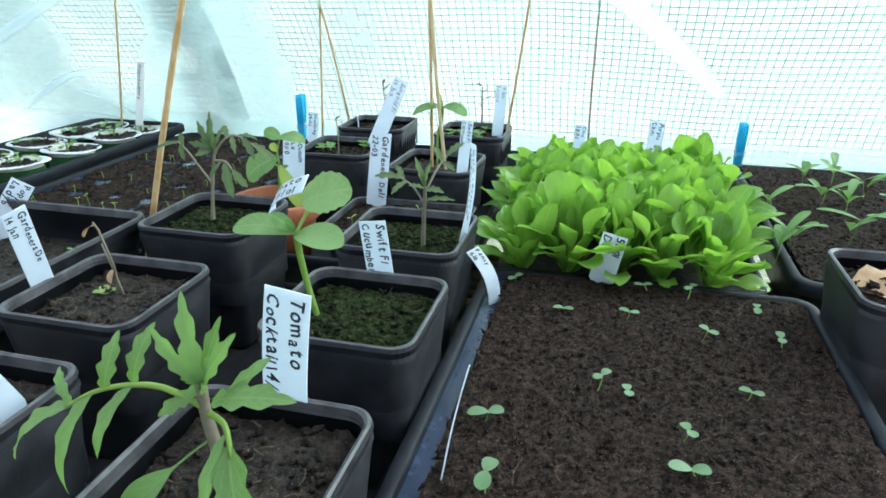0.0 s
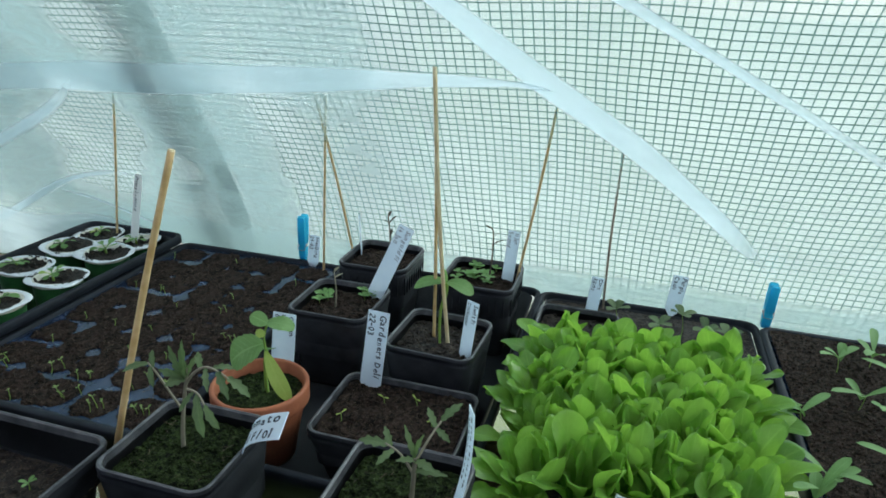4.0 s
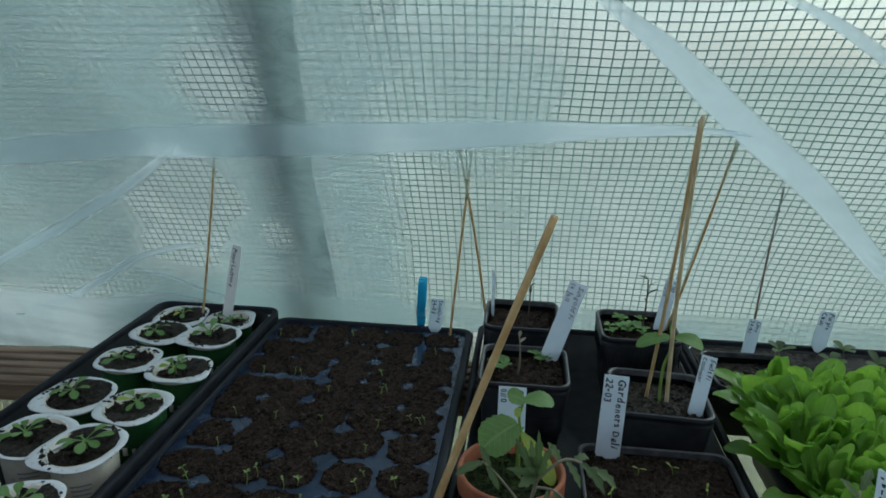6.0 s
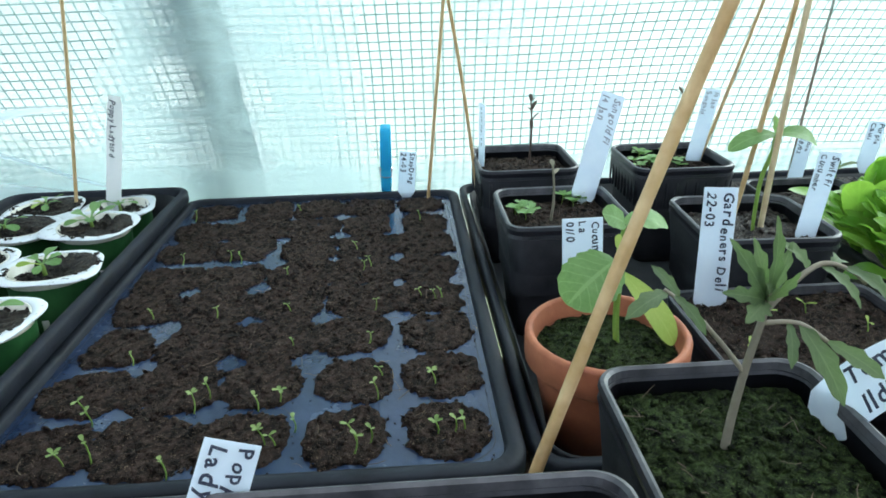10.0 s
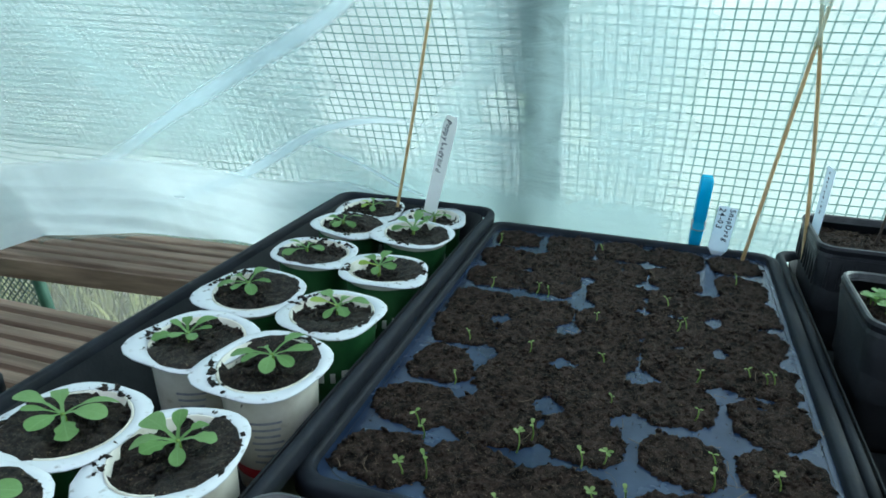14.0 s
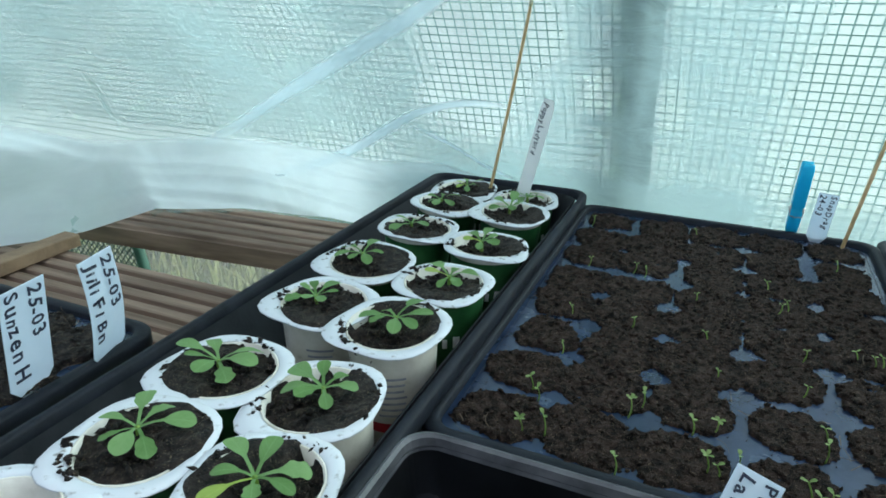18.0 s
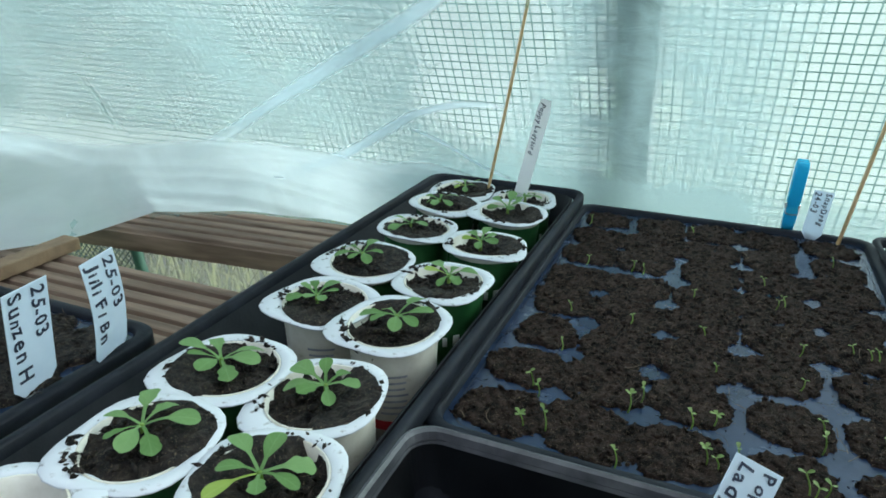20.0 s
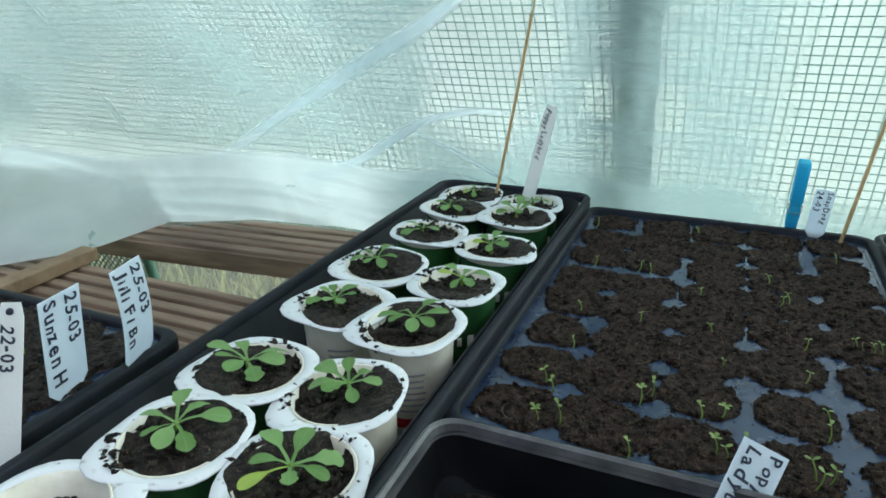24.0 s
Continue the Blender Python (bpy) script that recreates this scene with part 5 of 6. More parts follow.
# ---- yoghurt cups with poppies ----
def cup(cx, cy, rim_z, turn, kind, tilt=(0.0, 0.0), fill=0.004):
    c = empty("yoghurt_cup", pose(cx, cy, rim_z - 0.07, tilt[0], tilt[1], turn), "white yoghurt cup with a printed wall, filled with compost" if kind else "white and green printed yoghurt cup filled with compost", "yoghurt cup", "yoghurt cups in the tray")
    h, r = 0.07, 0.0258
    part("cup_wall", loft([(circle(0.0205), 0.0), (circle(0.0215), 0.002), (circle(r), h - 0.002), (circle(r), h), (circle(r - 0.001), h), (circle(0.0205), 0.002)]), CUPWALL, c)
    face = 25 - turn
    band = CUP if kind else CUPGREEN
    if not kind:
        part("printed_band", loft([(circle(0.02285), 0.016), (circle(0.02675), h - 0.006)], False), CUPGREEN, c, "dark green printed band")
        for k in range(5):
            bm = box(0.0042 if k % 2 else 0.003, 0.0004, 0.008 if k % 2 else 0.0065, 0.036, 0.0001)
            a = -90 + (k - 2) * 15 + face
            bmesh.ops.transform(bm, matrix=pose(0, 0, 0, 0, 0, a + 90) @ pose(0, -0.0250, 0, 4, 0, 0), verts=bm.verts)
            part("print_mark", bm, CUP, c)
    else:
        for k in range(7):
            wd = 0.016 - 0.0015 * (k % 3)
            bm = bmesh.new()
            z = 0.05 - 0.0042 * k
            rr = 0.0215 + (r - 0.0215) * (z - 0.002) / (h - 0.004) + 0.0003
            n = 8
            row = [[bm.verts.new((rr * math.cos(a), rr * math.sin(a), z + dz)) for a in [radians(-90 + face) + wd / rr * (i / n - 0.5) for i in range(n + 1)]] for dz in (0, 0.0014)]
            for i in range(n):
                bm.faces.new((row[0][i], row[0][i + 1], row[1][i + 1], row[1][i]))
            part("print_line", bm, PALEINK, c)
    part("red_band", loft([(circle(0.02245), 0.013), (circle(0.0231), 0.020)], False), RED, c, "red printed band")
    # flange: a rounded square with one drawn-out corner
    def ring(f):
        pts = []
        for k in range(32):
            a = 2 * math.pi * k / 32
            s = (abs(math.cos(a)) ** 2.7 + abs(math.sin(a)) ** 2.7) ** (-1 / 2.7)
            w = (r + (0.0312 * s - r) * f)
            w += f * 0.0050 * max(0.0, math.cos(a - radians(225))) ** 8
            pts.append((w * math.cos(a), w * math.sin(a)))
        return pts
    part("flange", loft([(ring(0.0), h - 0.0012), (ring(0.95), h - 0.0012), (ring(1.0), h - 0.0006), (ring(0.95), h), (ring(0.1), h + 0.0002), (ring(0.0), h - 0.001)], False), CUPRIM, c, "white soil-smeared flange")
    # compost, heaped over the flange in places
    seed = int(abs(cx * 991 + cy * 577) * 100) % 991
    rnd = random.Random(seed)
    bm = bmesh.new()
    rows, nr, na = [], 13, 48
    heap = rnd.uniform(0, 6.28)
    for i in range(nr + 1):
        row = []
        for k in range(na):
            a = 2 * math.pi * k / na
            over = 1.0
            if fill < 0.01:
                over = max(1.0, 1.0 + 0.19 * max(0.0, math.cos(a - heap)) + 0.10 * noise.noise((math.cos(a) * 3, math.sin(a) * 3, seed)))
            lift = min(1.0, (over - 1.0) / 0.08)
            f = i / nr
            q = (r - 0.0012) * f * over
            x, y = q * math.cos(a), q * math.sin(a)
            z = h - fill * (1 - lift * f ** 1.5) + 0.004 * (1 - f * f) + 0.0026 * rough(x, y, seed) * (1 - 0.85 * f ** 4) + 0.0012 * lift * f
            if i == nr and lift > 0.2:
                z = h + 0.0001
            row.append(bm.verts.new((x, y, z)))
        rows.append(row)
    for p, q in zip(rows, rows[1:]):
        for k in range(na):
            bm.faces.new((p[k], p[(k + 1) % na], q[(k + 1) % na], q[k]))
    part("compost", bm, SOIL, c)
    bm = bmesh.new()
    for _ in range(170):
        a, q = rnd.uniform(0, 6.28), rnd.uniform(0.04, 0.94) ** 0.6
        crumb(bm, rnd, r * q * math.cos(a), r * q * math.sin(a), h - fill + 0.001 + 0.0045 * (1 - q * q), 0.0021 * rnd.uniform(0.3, 1.25) ** 2)
    clumps = [heap] + [rnd.uniform(0, 6.28) for _ in range(2)]
    for _ in range(46):
        a, q = rnd.choice(clumps) + rnd.gauss(0.0, 0.2), rnd.uniform(0.97, 1.16)
        crumb(bm, rnd, r * q * math.cos(a), r * q * math.sin(a), h + 0.0004, 0.0030 * rnd.uniform(0.2, 1.0) ** 2)
    tagged(part("spilt_compost", bm, SOIL, c), kind="stuff")
    return c


def poppy(at, size, n, seed):
    rnd = random.Random(seed)
    p = plant("poppy_seedling", "small poppy seedling rosette of lobed green leaves", "seedling", at, "poppy seedlings")
    stem(p, [(0, 0, -0.004), (0, 0, 0.002), (0, 0, 0.005)], 0.0015, 0.001, STEMGREEN, "crown")
    a0 = rnd.uniform(0, 360)
    for k in range(n):
        az = a0 + 360 * k / n + rnd.uniform(-18, 18)
        ln = size * rnd.uniform(0.75, 1.2)
        put_leaf(p, (0, 0, 0.004), az, rnd.uniform(10, 38), ln, ln * rnd.uniform(0.34, 0.46), POPPYLEAF if rnd.random() > 0.06 else YELLOWLEAF, rnd.uniform(-15, 15), p=0.7, q=2.6, droop=rnd.uniform(0.3, 0.8), lobes=rnd.choice((0.0, 0.0, 0.10, 0.16)), n=16, m=4, fold=0.15, stalk=rnd.uniform(0.3, 0.45))
    return p


CUPS = [(-0.711, 0.798, 0.779, 0), (-0.648, 0.795, 0.778, 0), (-0.709, 0.735, 0.784, 0), (-0.648, 0.737, 0.784, 0), (-0.701, 0.660, 0.787, 0), (-0.639, 0.649, 0.786, 0),
        (-0.702, 0.586, 0.789, 0), (-0.637, 0.572, 0.789, 0), (-0.694, 0.517, 0.790, 1), (-0.639, 0.507, 0.792, 1), (-0.697, 0.433, 0.790, 0), (-0.638, 0.434, 0.790, 1),
        (-0.692, 0.376, 0.790, 0), (-0.627, 0.374, 0.791, 1), (-0.705, 0.318, 0.789, 1)]
random.seed(9)
for k, (x, y, z, kind) in enumerate(CUPS):
    cup(x, y, z, random.choice((0, 90, 180)) + random.uniform(-14, 14), kind, (random.uniform(-3, 3), random.uniform(-3, 3)), (0.004, 0.009, 0.005, 0.007)[k % 4] if k != 14 else 0.014)
    if k != 14:
        poppy((x + random.uniform(-0.003, 0.003), y + random.uniform(-0.003, 0.003), z - 0.001), 0.0175 + 0.0035 * (k > 8), 6 if k < 8 else 7, 60 + k)


# ---- seedlings ----
def sprout(at, h, size, seed, label, lean=25, pairs=1, group="snapdragon seedlings", mat=SPROUT, narrow=0.6):
    rnd = random.Random(seed)
    s = plant("seedling", label, "seedling", at, group)
    rounded = mat is ROUNDLEAF
    a = rnd.uniform(0, 360)
    top = Vector((h * math.sin(radians(lean)) * math.cos(radians(a)), h * math.sin(radians(lean)) * math.sin(radians(a)), h))
    stem(s, bent((0, 0, -0.003), top, (0.001, 0, 0), 4), 0.0004, 0.0003, STEMGREEN)
    for k in range(pairs):
        for sd in (0, 180):
            put_leaf(s, top, a + 90 * k + sd + rnd.uniform(-12, 12), rnd.uniform(2, 18) if rounded else rnd.uniform(15, 40), size * rnd.uniform(0.85, 1.15), size * narrow, mat, p=0.5 if rounded else 0.6, q=2.2 if rounded else 3.5, droop=0.3, n=9 if rounded else 6, m=4 if rounded else 2, fold=0.1 if rounded else 0.25)
    return s


random.seed(12)
RIGHT = [(-0.061, 0.445), (0.036, 0.451), (0.061, 0.444), (-0.023, 0.405), (0.019, 0.405), (0.065, 0.389), (0.107, 0.44), (0.112, 0.388), (0.004, 0.315), (0.022, 0.314), (0.082, 0.328), (0.047, 0.285), (0.052, 0.259), (-0.051, 0.274), (-0.04, 0.223)]
for k, (x, y) in enumerate(RIGHT):
    sprout((x, y, 0.768), 0.0045 + 0.003 * (k % 3), 0.0068 + (0.003 if k > 11 else 0), 100 + k, "tiny seedling with two round seed leaves in dark compost", 30, 1, "round-leaved seedlings", ROUNDLEAF, 0.78)
MODULE = [(-0.568, 0.694), (-0.534, 0.695), (-0.525, 0.692), (-0.488, 0.663), (-0.496, 0.797), (-0.441, 0.704), (-0.435, 0.669), (-0.429, 0.673), (-0.392, 0.762), (-0.386, 0.617), (-0.382, 0.618), (-0.395, 0.62), (-0.561, 0.61), (-0.522, 0.607), (-0.477, 0.61), (-0.425, 0.606), (-0.47, 0.568), (-0.427, 0.567), (-0.555, 0.559), (-0.56, 0.514)]
MODULE += [(-0.555, 0.507), (-0.509, 0.512), (-0.504, 0.523), (-0.478, 0.511), (-0.469, 0.515), (-0.42, 0.515), (-0.418, 0.532), (-0.391, 0.524), (-0.43, 0.474), (-0.428, 0.481), (-0.392, 0.486), (-0.385, 0.485), (-0.38, 0.485), (-0.555, 0.478), (-0.544, 0.479), (-0.508, 0.467), (-0.47, 0.485), (-0.465, 0.483), (-0.458, 0.494), (-0.584, 0.786), (-0.423, 0.482)]
for k, (x, y) in enumerate(MODULE):
    big = y < 0.53
    sprout((x, y, 0.767), random.uniform(0.006, 0.011) if big else random.uniform(0.004, 0.007), 0.0035 if big else 0.0025, 200 + k, "tiny thin-stemmed snapdragon seedling", 18, 2 if big and k % 3 == 0 else 1)
for k, (x, y) in enumerate([(0.151, 0.649), (0.154, 0.566), (0.203, 0.592), (0.205, 0.694), (0.137, 0.54), (0.222, 0.672), (0.258, 0.736), (0.205, 0.764), (0.238, 0.783), (0.27, 0.66), (0.25, 0.60), (0.3, 0.70)]):
    s = sprout((x, y, 0.767), random.uniform(0.014, 0.024), 0.036, 300 + k, "leafy seedling with long narrow leaves", 15, 1, "long-leaved seedlings", POPPYLEAF, 0.23)
    for az in (random.uniform(0, 360), random.uniform(0, 360)):
        put_leaf(s, (0.001, 0.001, 0.013), az, 50, 0.022, 0.009, POPPYLEAF, droop=0.5, n=14, m=4, p=0.8, q=2.6)
for k, (x, y, z) in enumerate([(-0.528, 0.359, 0.783), (-0.502, 0.385, 0.783), (-0.401, 0.355, 0.783), (-0.448, 0.362, 0.783), (-0.43, 0.378, 0.783), (-0.38, 0.37, 0.783)]):
    sprout((x, y, z), 0.008, 0.013 if k < 2 else 0.006, 400 + k, "small green weed seedling in the planter", 10, 2, "weeds in the planter", POPPYLEAF, 0.5)
for k in range(26):
    c0 = ((-0.176, 0.812), (-0.322, 0.688), (-0.276, 0.712))[0 if k < 16 else 1 + k % 2]
    sp = 0.02 if k < 16 else 0.009
    sprout((c0[0] + random.uniform(-sp, sp), c0[1] + random.uniform(-sp, sp), 0.791), random.uniform(0.003, 0.008), 0.008, 500 + k, "small weed growing in potting compost", 20, 2, "weeds in the pots", POPPYLEAF, 0.7)
for k, (x, y) in enumerate([(-0.2, 0.565), (-0.15, 0.545), (-0.17, 0.57), (-0.225, 0.53)]):
    sprout((x, y, 0.766), 0.009, 0.006, 600 + k, "tiny yellowish grass-like seedling", 10, 1, "grassy seedlings", YELLOWLEAF, 0.3)
for k, (x, y) in enumerate([(0.06, 0.80), (0.075, 0.775), (0.03, 0.77), (0.10, 0.78), (-0.01, 0.80)]):
    sprout((x, y, 0.765), 0.02, 0.016, 650 + k, "young brassica seedling behind the lettuces", 15, 2, "brassica seedlings", GREYLEAF, 0.6)
for k, (x, y) in enumerate([(-0.80, 0.37), (-0.815, 0.41), (-0.83, 0.35), (-0.86, 0.42)]):
    sprout((x, y, 0.767), 0.02, 0.012, 680 + k, "leggy tomato seedling beside tall labels", 15, 1, "tomato seedlings", TOMLEAF, 0.4)

# dry leaves
for at, az, ln in (((0.165, 0.435, 0.803), -20, 0.07), ((0.172, 0.40, 0.805), 40, 0.06), ((0.20, 0.43, 0.804), 200, 0.05)):
    d = plant("dry_leaf", "curled dry brown leaf lying on compost", "leaf", at, "dry leaves")
    put_leaf(d, (0, 0, 0), az, 8, ln, 0.035, DRYLEAF, droop=0.4, p=0.6, q=2.5, wave=0.003, name="blade")
d = plant("dry_leaf", "large tan dry leaf standing in the planter", "leaf", (-0.46, 0.258, 0.783))
put_leaf(d, (0, 0, 0), 6, 10, 0.10, 0.05, DRYLEAF, 60, droop=0.3, p=0.6, q=2.5, wave=0.002, name="blade")

# ---- canes ----
def cane(base, top, r=0.0018, mat=CANE, label="thin split bamboo cane stuck in compost"):
    p0, p1 = Vector(base), Vector(top)
    p0 = p0 - (p1 - p0).normalized() * 0.02
    pts = bent(p0, p1, (0.003 * math.sin(p0.x * 90), 0, 0), 24)
    c = empty("cane", Matrix.Identity(4), label, "cane", "canes")
    part("shaft", tube(pts, [r * (1 - 0.006 * k + 0.03 * math.sin(k * 1.7)) for k in range(25)], 8), mat, c)
    first = 5 + int(abs(p0.x) * 1000) % 5
    for k in range(first, 24, 9) if mat is not PALECANE and r < 0.0024 else ():
        d = (pts[k] - pts[k - 1]).normalized() * 0.0012
        part("node", tube([pts[k] - d, pts[k] - d * 0.3, pts[k] + d * 0.3, pts[k] + d], [r * 0.96, r * 1.025, r * 1.025, r * 0.95], 8), mat, c)
    d = (pts[-1] - pts[-2]).normalized() * 0.0006
    part("cut_end", tube([pts[-1] - d, pts[-1] + d], r * 0.84, 8), PALECANE, c)
    return c


cane((-0.2455, 0.1505, 0.80), (-0.226, 0.1445, 1.02), 0.0022, PALECANE, "pale square-cut cane in a pot")
cane((-0.368, 0.4295, 0.755), (-0.2855, 0.436, 1.013), 0.0026, CANE, "thick golden bamboo cane leaning beside the clay pot")
cane((-0.382, 0.820, 0.765), (-0.359, 0.795, 1.0), 0.0016)
cane((-0.3397, 0.82, 0.79), (-0.3737, 0.793, 1.0), 0.0016)
cane((-0.181, 0.652, 0.79), (-0.1735, 0.610, 1.05), 0.0017)
cane((-0.163, 0.644, 0.79), (-0.1730, 0.606, 1.053), 0.0020, PALECANE)
cane((-0.1305, 0.820, 0.79), (-0.0945, 0.775, 1.018), 0.0016)
cane((-0.027, 0.842, 0.765), (-0.0268, 0.8185, 0.973), 0.0014, GREYCANE, "thin weathered cane against the film")
cane((-0.690, 0.805, 0.775), (-0.6485, 0.795, 0.998), 0.0016)


# ---- labels ----
def text_mesh(body, size):
    """Marker handwriting: letter by letter, each a little off its line, size and slant."""
    rnd = random.Random(body)
    verts, faces, x = [], [], 0.0
    for ch in body:
        if ch == " ":
            x += size * 0.26
            continue
        shape, polygons = LETTERS[ch]
        k, a, dy, sh = rnd.uniform(0.85, 1.12), rnd.uniform(-0.16, 0.16), rnd.uniform(-0.07, 0.07) * size, rnd.uniform(-0.05, 0.25)
        pts = [p * size for p in shape]
        left = min(p.x for p in pts)
        base = len(verts)
        for p in pts:
            u, w = (p.x - left) * k * 0.92, p.y * k
            u += sh * w
            verts.append((x + u * math.cos(a) - w * math.sin(a), dy + u * math.sin(a) + w * math.cos(a), 0.0))
        faces += [[base + v for v in f] for f in polygons]
        x += (max(p.x for p in pts) - left) * k * 0.92 + size * rnd.uniform(0.10, 0.17)
    out = bpy.data.meshes.new("writing")
    out.from_pydata(verts, [], faces)
    return out


def plant_label(base, top, width, lines, label, facing=(0.0, -1.0, 0.25), curl=0.0, ink=INK, rounded=False, size=None, hole=False, from_base=False):
    """A flat plastic label from base to top; curl bows it off its chord. lines: texts, or a number for that many bars of unreadable writing."""
    b, t = Vector(base), Vector(top)
    up = (t - b).normalized()
    side = up.cross(Vector(facing)).normalized() * -1
    nrm = side.cross(up).normalized()
    if nrm.dot(Vector(facing)) < 0:
        side, nrm = -side, -nrm
    side = nrm.cross(up) * -1
    length = (t - b).length
    lab = empty("plant_label", Matrix.Identity(4), label, "plant label", "plant labels")

    def at(s, c, lift):
        s = min(1.0, s)
        bow = curl * math.sin(math.pi * s)
        return b + up * length * s + side * c + nrm * (lift + bow)

    bm = bmesh.new()
    n = 12
    rows = []
    for lift in (0.0, -0.0006):
        row = []
        for k in range(n + 1):
            s = -0.14 + 1.14 * k / n
            w = width / 2 * min(1.0, 0.25 + (s + 0.14) * 4.2)
            if rounded and s > 0.96:
                w *= 0.72
            row.append((bm.verts.new(at(s, -w, lift)), bm.verts.new(at(s, w, lift))))
        rows.append(row)
    f, g = rows
    for k in range(n):
        bm.faces.new((f[k][0], f[k][1], f[k + 1][1], f[k + 1][0]))
        bm.faces.new((g[k][1], g[k][0], g[k + 1][0], g[k + 1][1]))
        bm.faces.new((f[k][0], f[k + 1][0], g[k + 1][0], g[k][0]))
        bm.faces.new((f[k][1], g[k][1], g[k + 1][1], f[k + 1][1]))
    bm.faces.new((f[-1][0], f[-1][1], g[-1][1], g[-1][0]))
    part("plate", bm, STICK if rounded else LABEL, lab, "", False)
    if hole:
        part("hole", tube([at(0.94, 0, 0.0009), at(0.94, 0, 0.0002)], 0.0018, 12), INK, lab)
    if isinstance(lines, int):
        rnd = random.Random(int(length * 1e5))
        for k in range(lines):
            bm = bmesh.new()
            c = (k - (lines - 1) / 2) * width / (lines + 0.3)
            s = 0.95
            while s > 0.3:
                ds = rnd.uniform(0.015, 0.05)
                wb, cb = width * rnd.uniform(0.04, 0.1), c + width * rnd.uniform(-0.05, 0.05)
                q = [at(s, cb - wb, 0.0004), at(s, cb + wb, 0.0004), at(s - ds, cb + wb * 0.8, 0.0004), at(s - ds, cb - wb * 0.8, 0.0004)]
                bm.faces.new([bm.verts.new(p) for p in q])
                s -= ds + rnd.uniform(0.012, 0.05)
            part("writing_bar", bm, ink, lab)
        return lab
    sz = size or width * 0.84 / max(2, len(lines))
    for k, line in enumerate(lines):
        me = text_mesh(line, sz)
        c0 = width / 2 - (k + 0.78) * width / len(lines)
        for v in me.vertices:
            # the line runs down the label, its letters turned a quarter
            v.co = at(0.30 + v.co.x / length, -c0 - v.co.y, 0.0004) if from_base else at((0.86 if hole else 0.965) - v.co.x / length, c0 + v.co.y, 0.0004)
        me.materials.clear()
        me.materials.append(ink)
        ob = new("writing", me)
        ob.parent = lab
    return lab


plant_label((-0.1290, 0.3510, 0.793), (-0.135, 0.3505, 0.8435), 0.0170, ["Swift F1", "Cucumber"], "white plastic label with handwritten cucumber name")
plant_label((-0.1255, 0.2125, 0.803), (-0.1183, 0.2118, 0.865), 0.0205, ["Tomato", "Cocktail 14/01"], "white plastic label with handwritten tomato name", curl=0.002)
plant_label((-0.2367, 0.1800, 0.8045), (-0.2612, 0.158, 0.8795), 0.0158, ["Red Cherry Toms", "16 Jan  2"], "wide curled white label with handwriting", (0.85, -0.52, 0.43), curl=0.011, size=0.0062)
plant_label((-0.3190, 0.2850, 0.803), (-0.3057, 0.2648, 0.8640), 0.0140, ["Gardeners De", "14 Jan"], "white plastic label with handwritten date", (0.95, -0.30, 0.1))
plant_label((-0.4730, 0.3850, 0.785), (-0.4585, 0.4130, 0.8255), 0.0184, ["Poppy", "Ladyb"], "tilted white label with handwriting", (0.50, -0.80, 0.4), size=0.0078)
plant_label((-0.2208, 0.586, 0.768), (-0.2168, 0.6000, 0.8390), 0.0205, ["Gardeners Deli", "22-03"], "tall white label with handwritten name and date")
plant_label((-0.097, 0.424, 0.802), (-0.091, 0.434, 0.874), 0.014, 2, "tall narrow white label with faint writing", (-0.95, -0.45, 0.1), curl=-0.003)
plant_label((-0.0690, 0.4148, 0.764), (-0.0872, 0.4197, 0.8025), 0.0110, ["Pansy", "616"], "bent white label leaning over a tray edge", (0.75, -0.65, 0.4), curl=0.008, size=0.0046)
plant_label((-0.0608, 0.2320, 0.768), (-0.0542, 0.2575, 0.8125), 0.009, 1, "white label standing edge-on in compost", (-1, -0.18, 0), curl=0.0008)
plant_label((-0.250, 0.434, 0.803), (-0.214, 0.424, 0.840), 0.021, ["Tomato", "Ildi F1 01"], "curled white label with handwritten tomato name", (-0.9, -0.35, 0.55), curl=0.010, from_base=True)
plant_label((-0.3028, 0.572, 0.774), (-0.3030, 0.584, 0.8298), 0.0232, ["Cucum", "La", "01/0"], "white label with handwriting behind a cucumber plant")
plant_label((-0.2682, 0.713, 0.795), (-0.2405, 0.7406, 0.8695), 0.0186, ["Sungold F1", "14 Jan"], "white label with faded handwritten name", ink=PALEINK)
plant_label((-0.1400, 0.812, 0.792), (-0.1335, 0.802, 0.8590), 0.0140, ["10 Jan", "Sungold"], "white label with faded handwriting at the film", ink=PALEINK)
plant_label((-0.143, 0.626, 0.792), (-0.137, 0.626, 0.850), 0.0125, ["Swift F1", "Cucumber"], "narrow white label with handwritten cucumber name", (-0.3, -1, 0.25))
plant_label((-0.040, 0.812, 0.768), (-0.036, 0.812, 0.813), 0.014, ["Corn", "28/02"], "white label with handwritten date", ink=INK)
plant_label((0.050, 0.845, 0.770), (0.054, 0.845, 0.815), 0.017, ["Purple", "Cauli"], "white label with handwriting against the film")
plant_label((-0.402, 0.828, 0.768), (-0.3985, 0.832, 0.807), 0.0155, ["SnapDrag", "24-03"], "white label with handwritten name and date")
plant_label((-0.6545, 0.797, 0.778), (-0.635, 0.800, 0.871), 0.0125, ["Poppy Ladybird"], "long white rounded stick label with faint handwriting", ink=INK, rounded=True, size=0.0066)
plant_label((0.002, 0.462, 0.768), (0.010, 0.470, 0.8035), 0.0185, ["51 01", "Def"], "small white label half hidden by lettuces")
plant_label((-0.7998, 0.4037, 0.770), (-0.794, 0.4064, 0.8274), 0.0285, ["25-03", "Sunzen H"], "tall white label with handwritten date", (0.97, 0.20, 0.34))
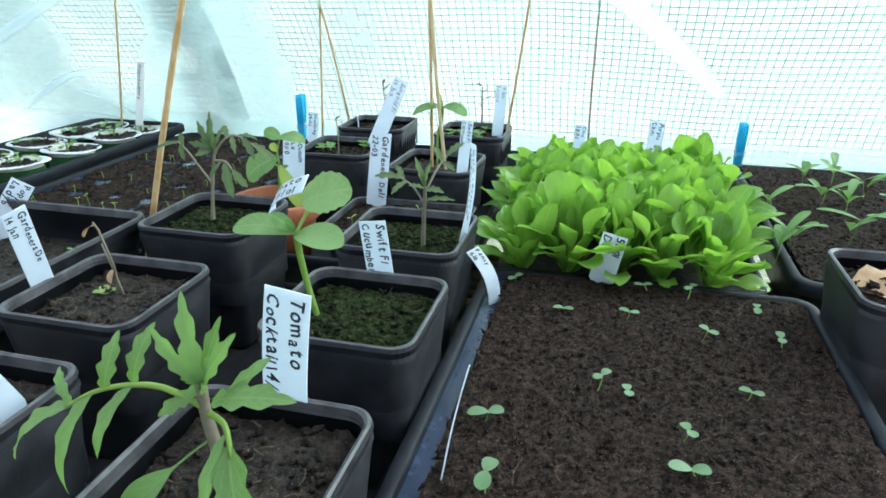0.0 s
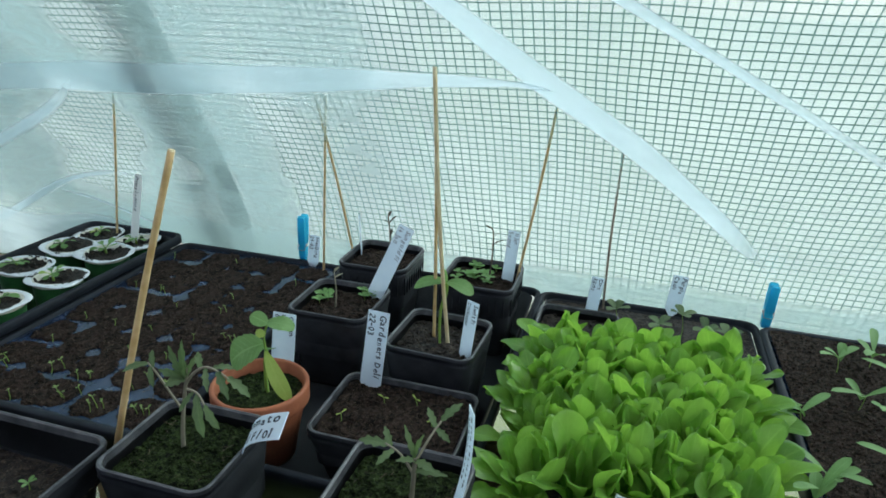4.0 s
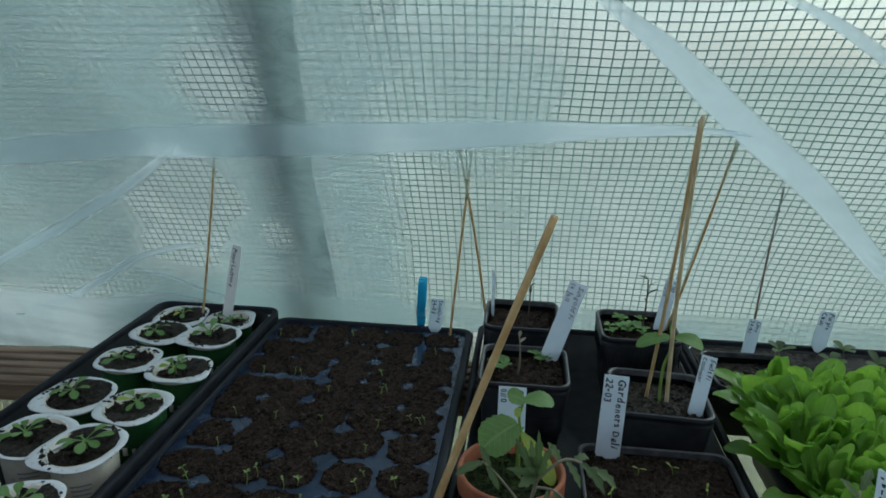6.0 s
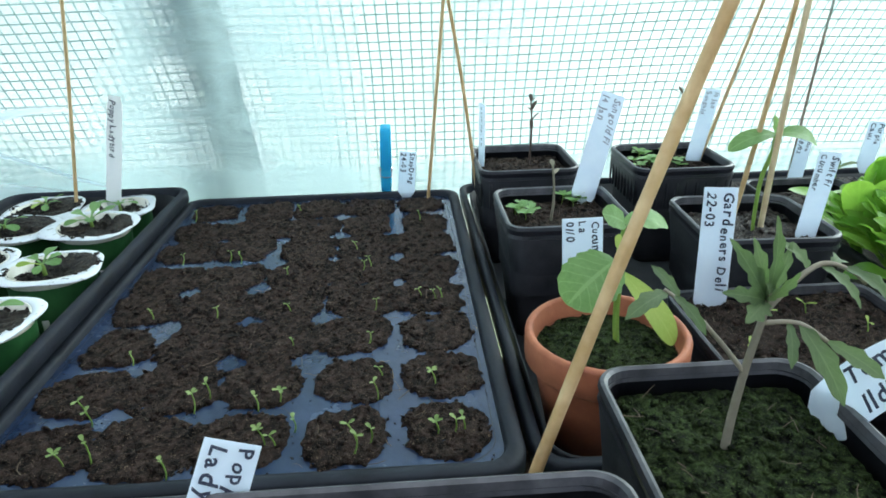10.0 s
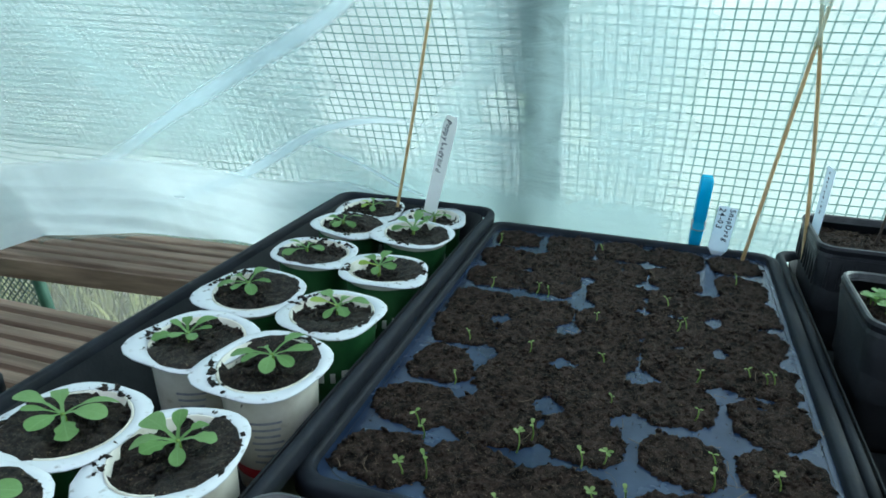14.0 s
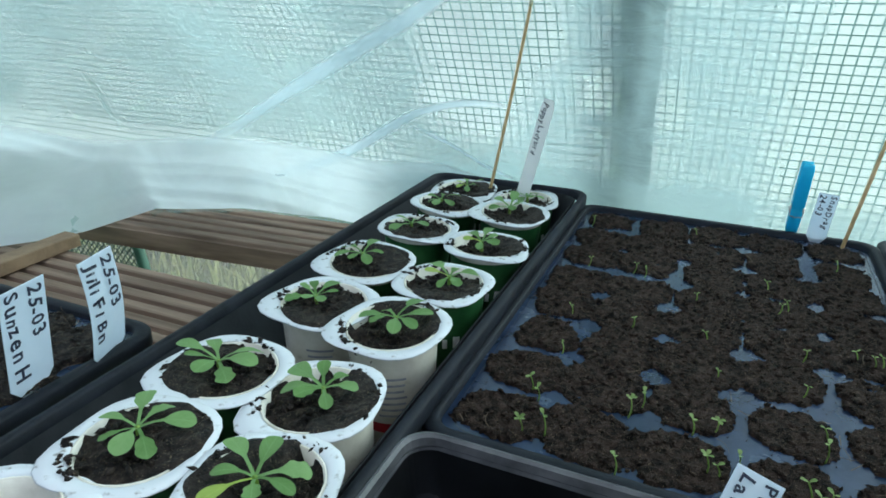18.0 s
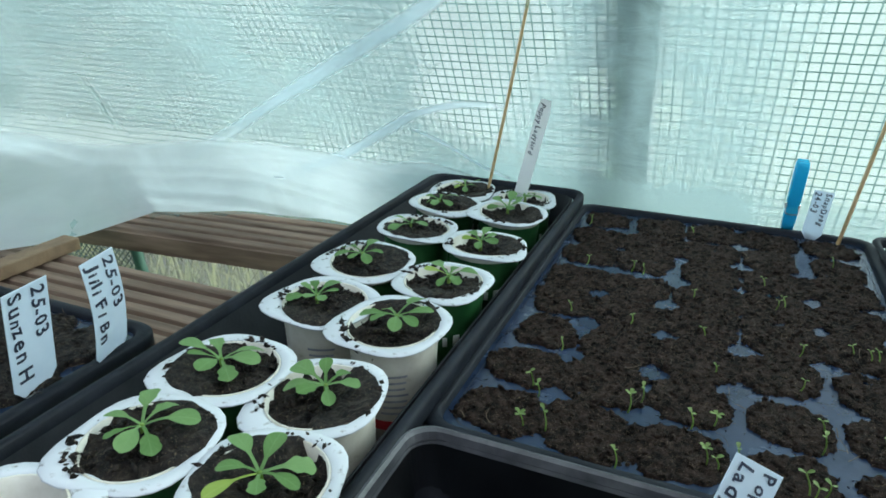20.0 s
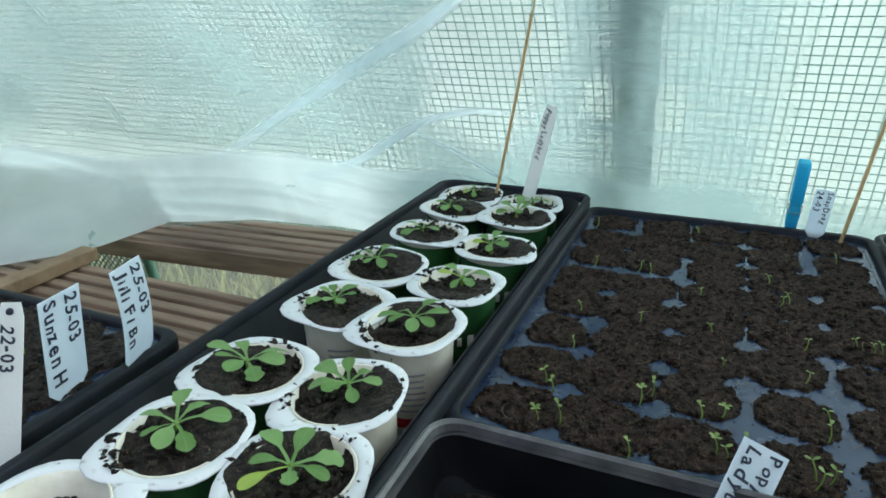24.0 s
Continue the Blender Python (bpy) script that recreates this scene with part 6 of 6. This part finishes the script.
plant_label((-0.7928, 0.4457, 0.768), (-0.7928, 0.448, 0.8278), 0.0300, ["25-03", "Jiili F1 Bn"], "tall white label with handwritten name and date", (0.93, 0.30, 0.35), curl=0.003)
plant_label((-0.7770, 0.3500, 0.768), (-0.7910, 0.3800, 0.835), 0.0125, ["22-03"], "tall white stick label with a hole", (0.45, -0.9, 0.3), rounded=True, size=0.0095, hole=True)
plant_label((0.190, 0.449, 0.803), (0.190, 0.452, 0.870), 0.016, 2, "white label with faded handwriting in a pot", ink=PALEINK)
plant_label((-0.332, 0.828, 0.793), (-0.332, 0.82, 0.850), 0.012, 1, "white label standing edge-on beside a cane", (-0.9, -0.3, 0))


# ---- clothes pegs ----
SPRING = surface("spring_steel", (0.4, 0.4, 0.4), (0.6, 0.6, 0.6), 80, (0.3, 0.4), 300, 0.05, 1.0)


def peg(at, h, lean, label):
    p = empty("clothes_peg", pose(*at, 0, lean, 0), label, "clothes peg", "blue clothes pegs")
    for sd in (-1, 1):
        prof = [(0.0, 0.0014, 0.0046), (0.12, 0.0022, 0.0050), (0.30, 0.0030, 0.0052), (0.33, 0.0022, 0.0044), (0.38, 0.0022, 0.0044), (0.41, 0.0030, 0.0052), (0.7, 0.0030, 0.0051), (0.95, 0.0028, 0.0049), (1.0, 0.0018, 0.0042)]
        rings = [([(x, sd * (0.0012 + 0.0035 * f) + y) for x, y in rrect(wd, tk, 0.001, 3)], f * h) for f, tk, wd in prof]
        part("jaw", loft(rings, True, True), PEG, p)
    spring = part("spring", tube([(-0.0062, 0, 0.355 * h), (0.0062, 0, 0.355 * h)], 0.0020, 10), SPRING, p, "steel wire spring")
    for sd in (-1, 1):
        part("wire", tube([(sd * 0.0058, 0.0, 0.355 * h), (sd * 0.0055, -0.0048, 0.34 * h), (sd * 0.0050, -0.0062, 0.27 * h), (0.0, -0.0064, 0.255 * h)], 0.0005, 6), SPRING, spring)
    return p


peg((-0.4205, 0.838, 0.767), 0.063, 2, "bright blue plastic clothes peg on the tray edge")
peg((0.152, 0.853, 0.764), 0.053, 1, "bright blue plastic clothes peg at the film")
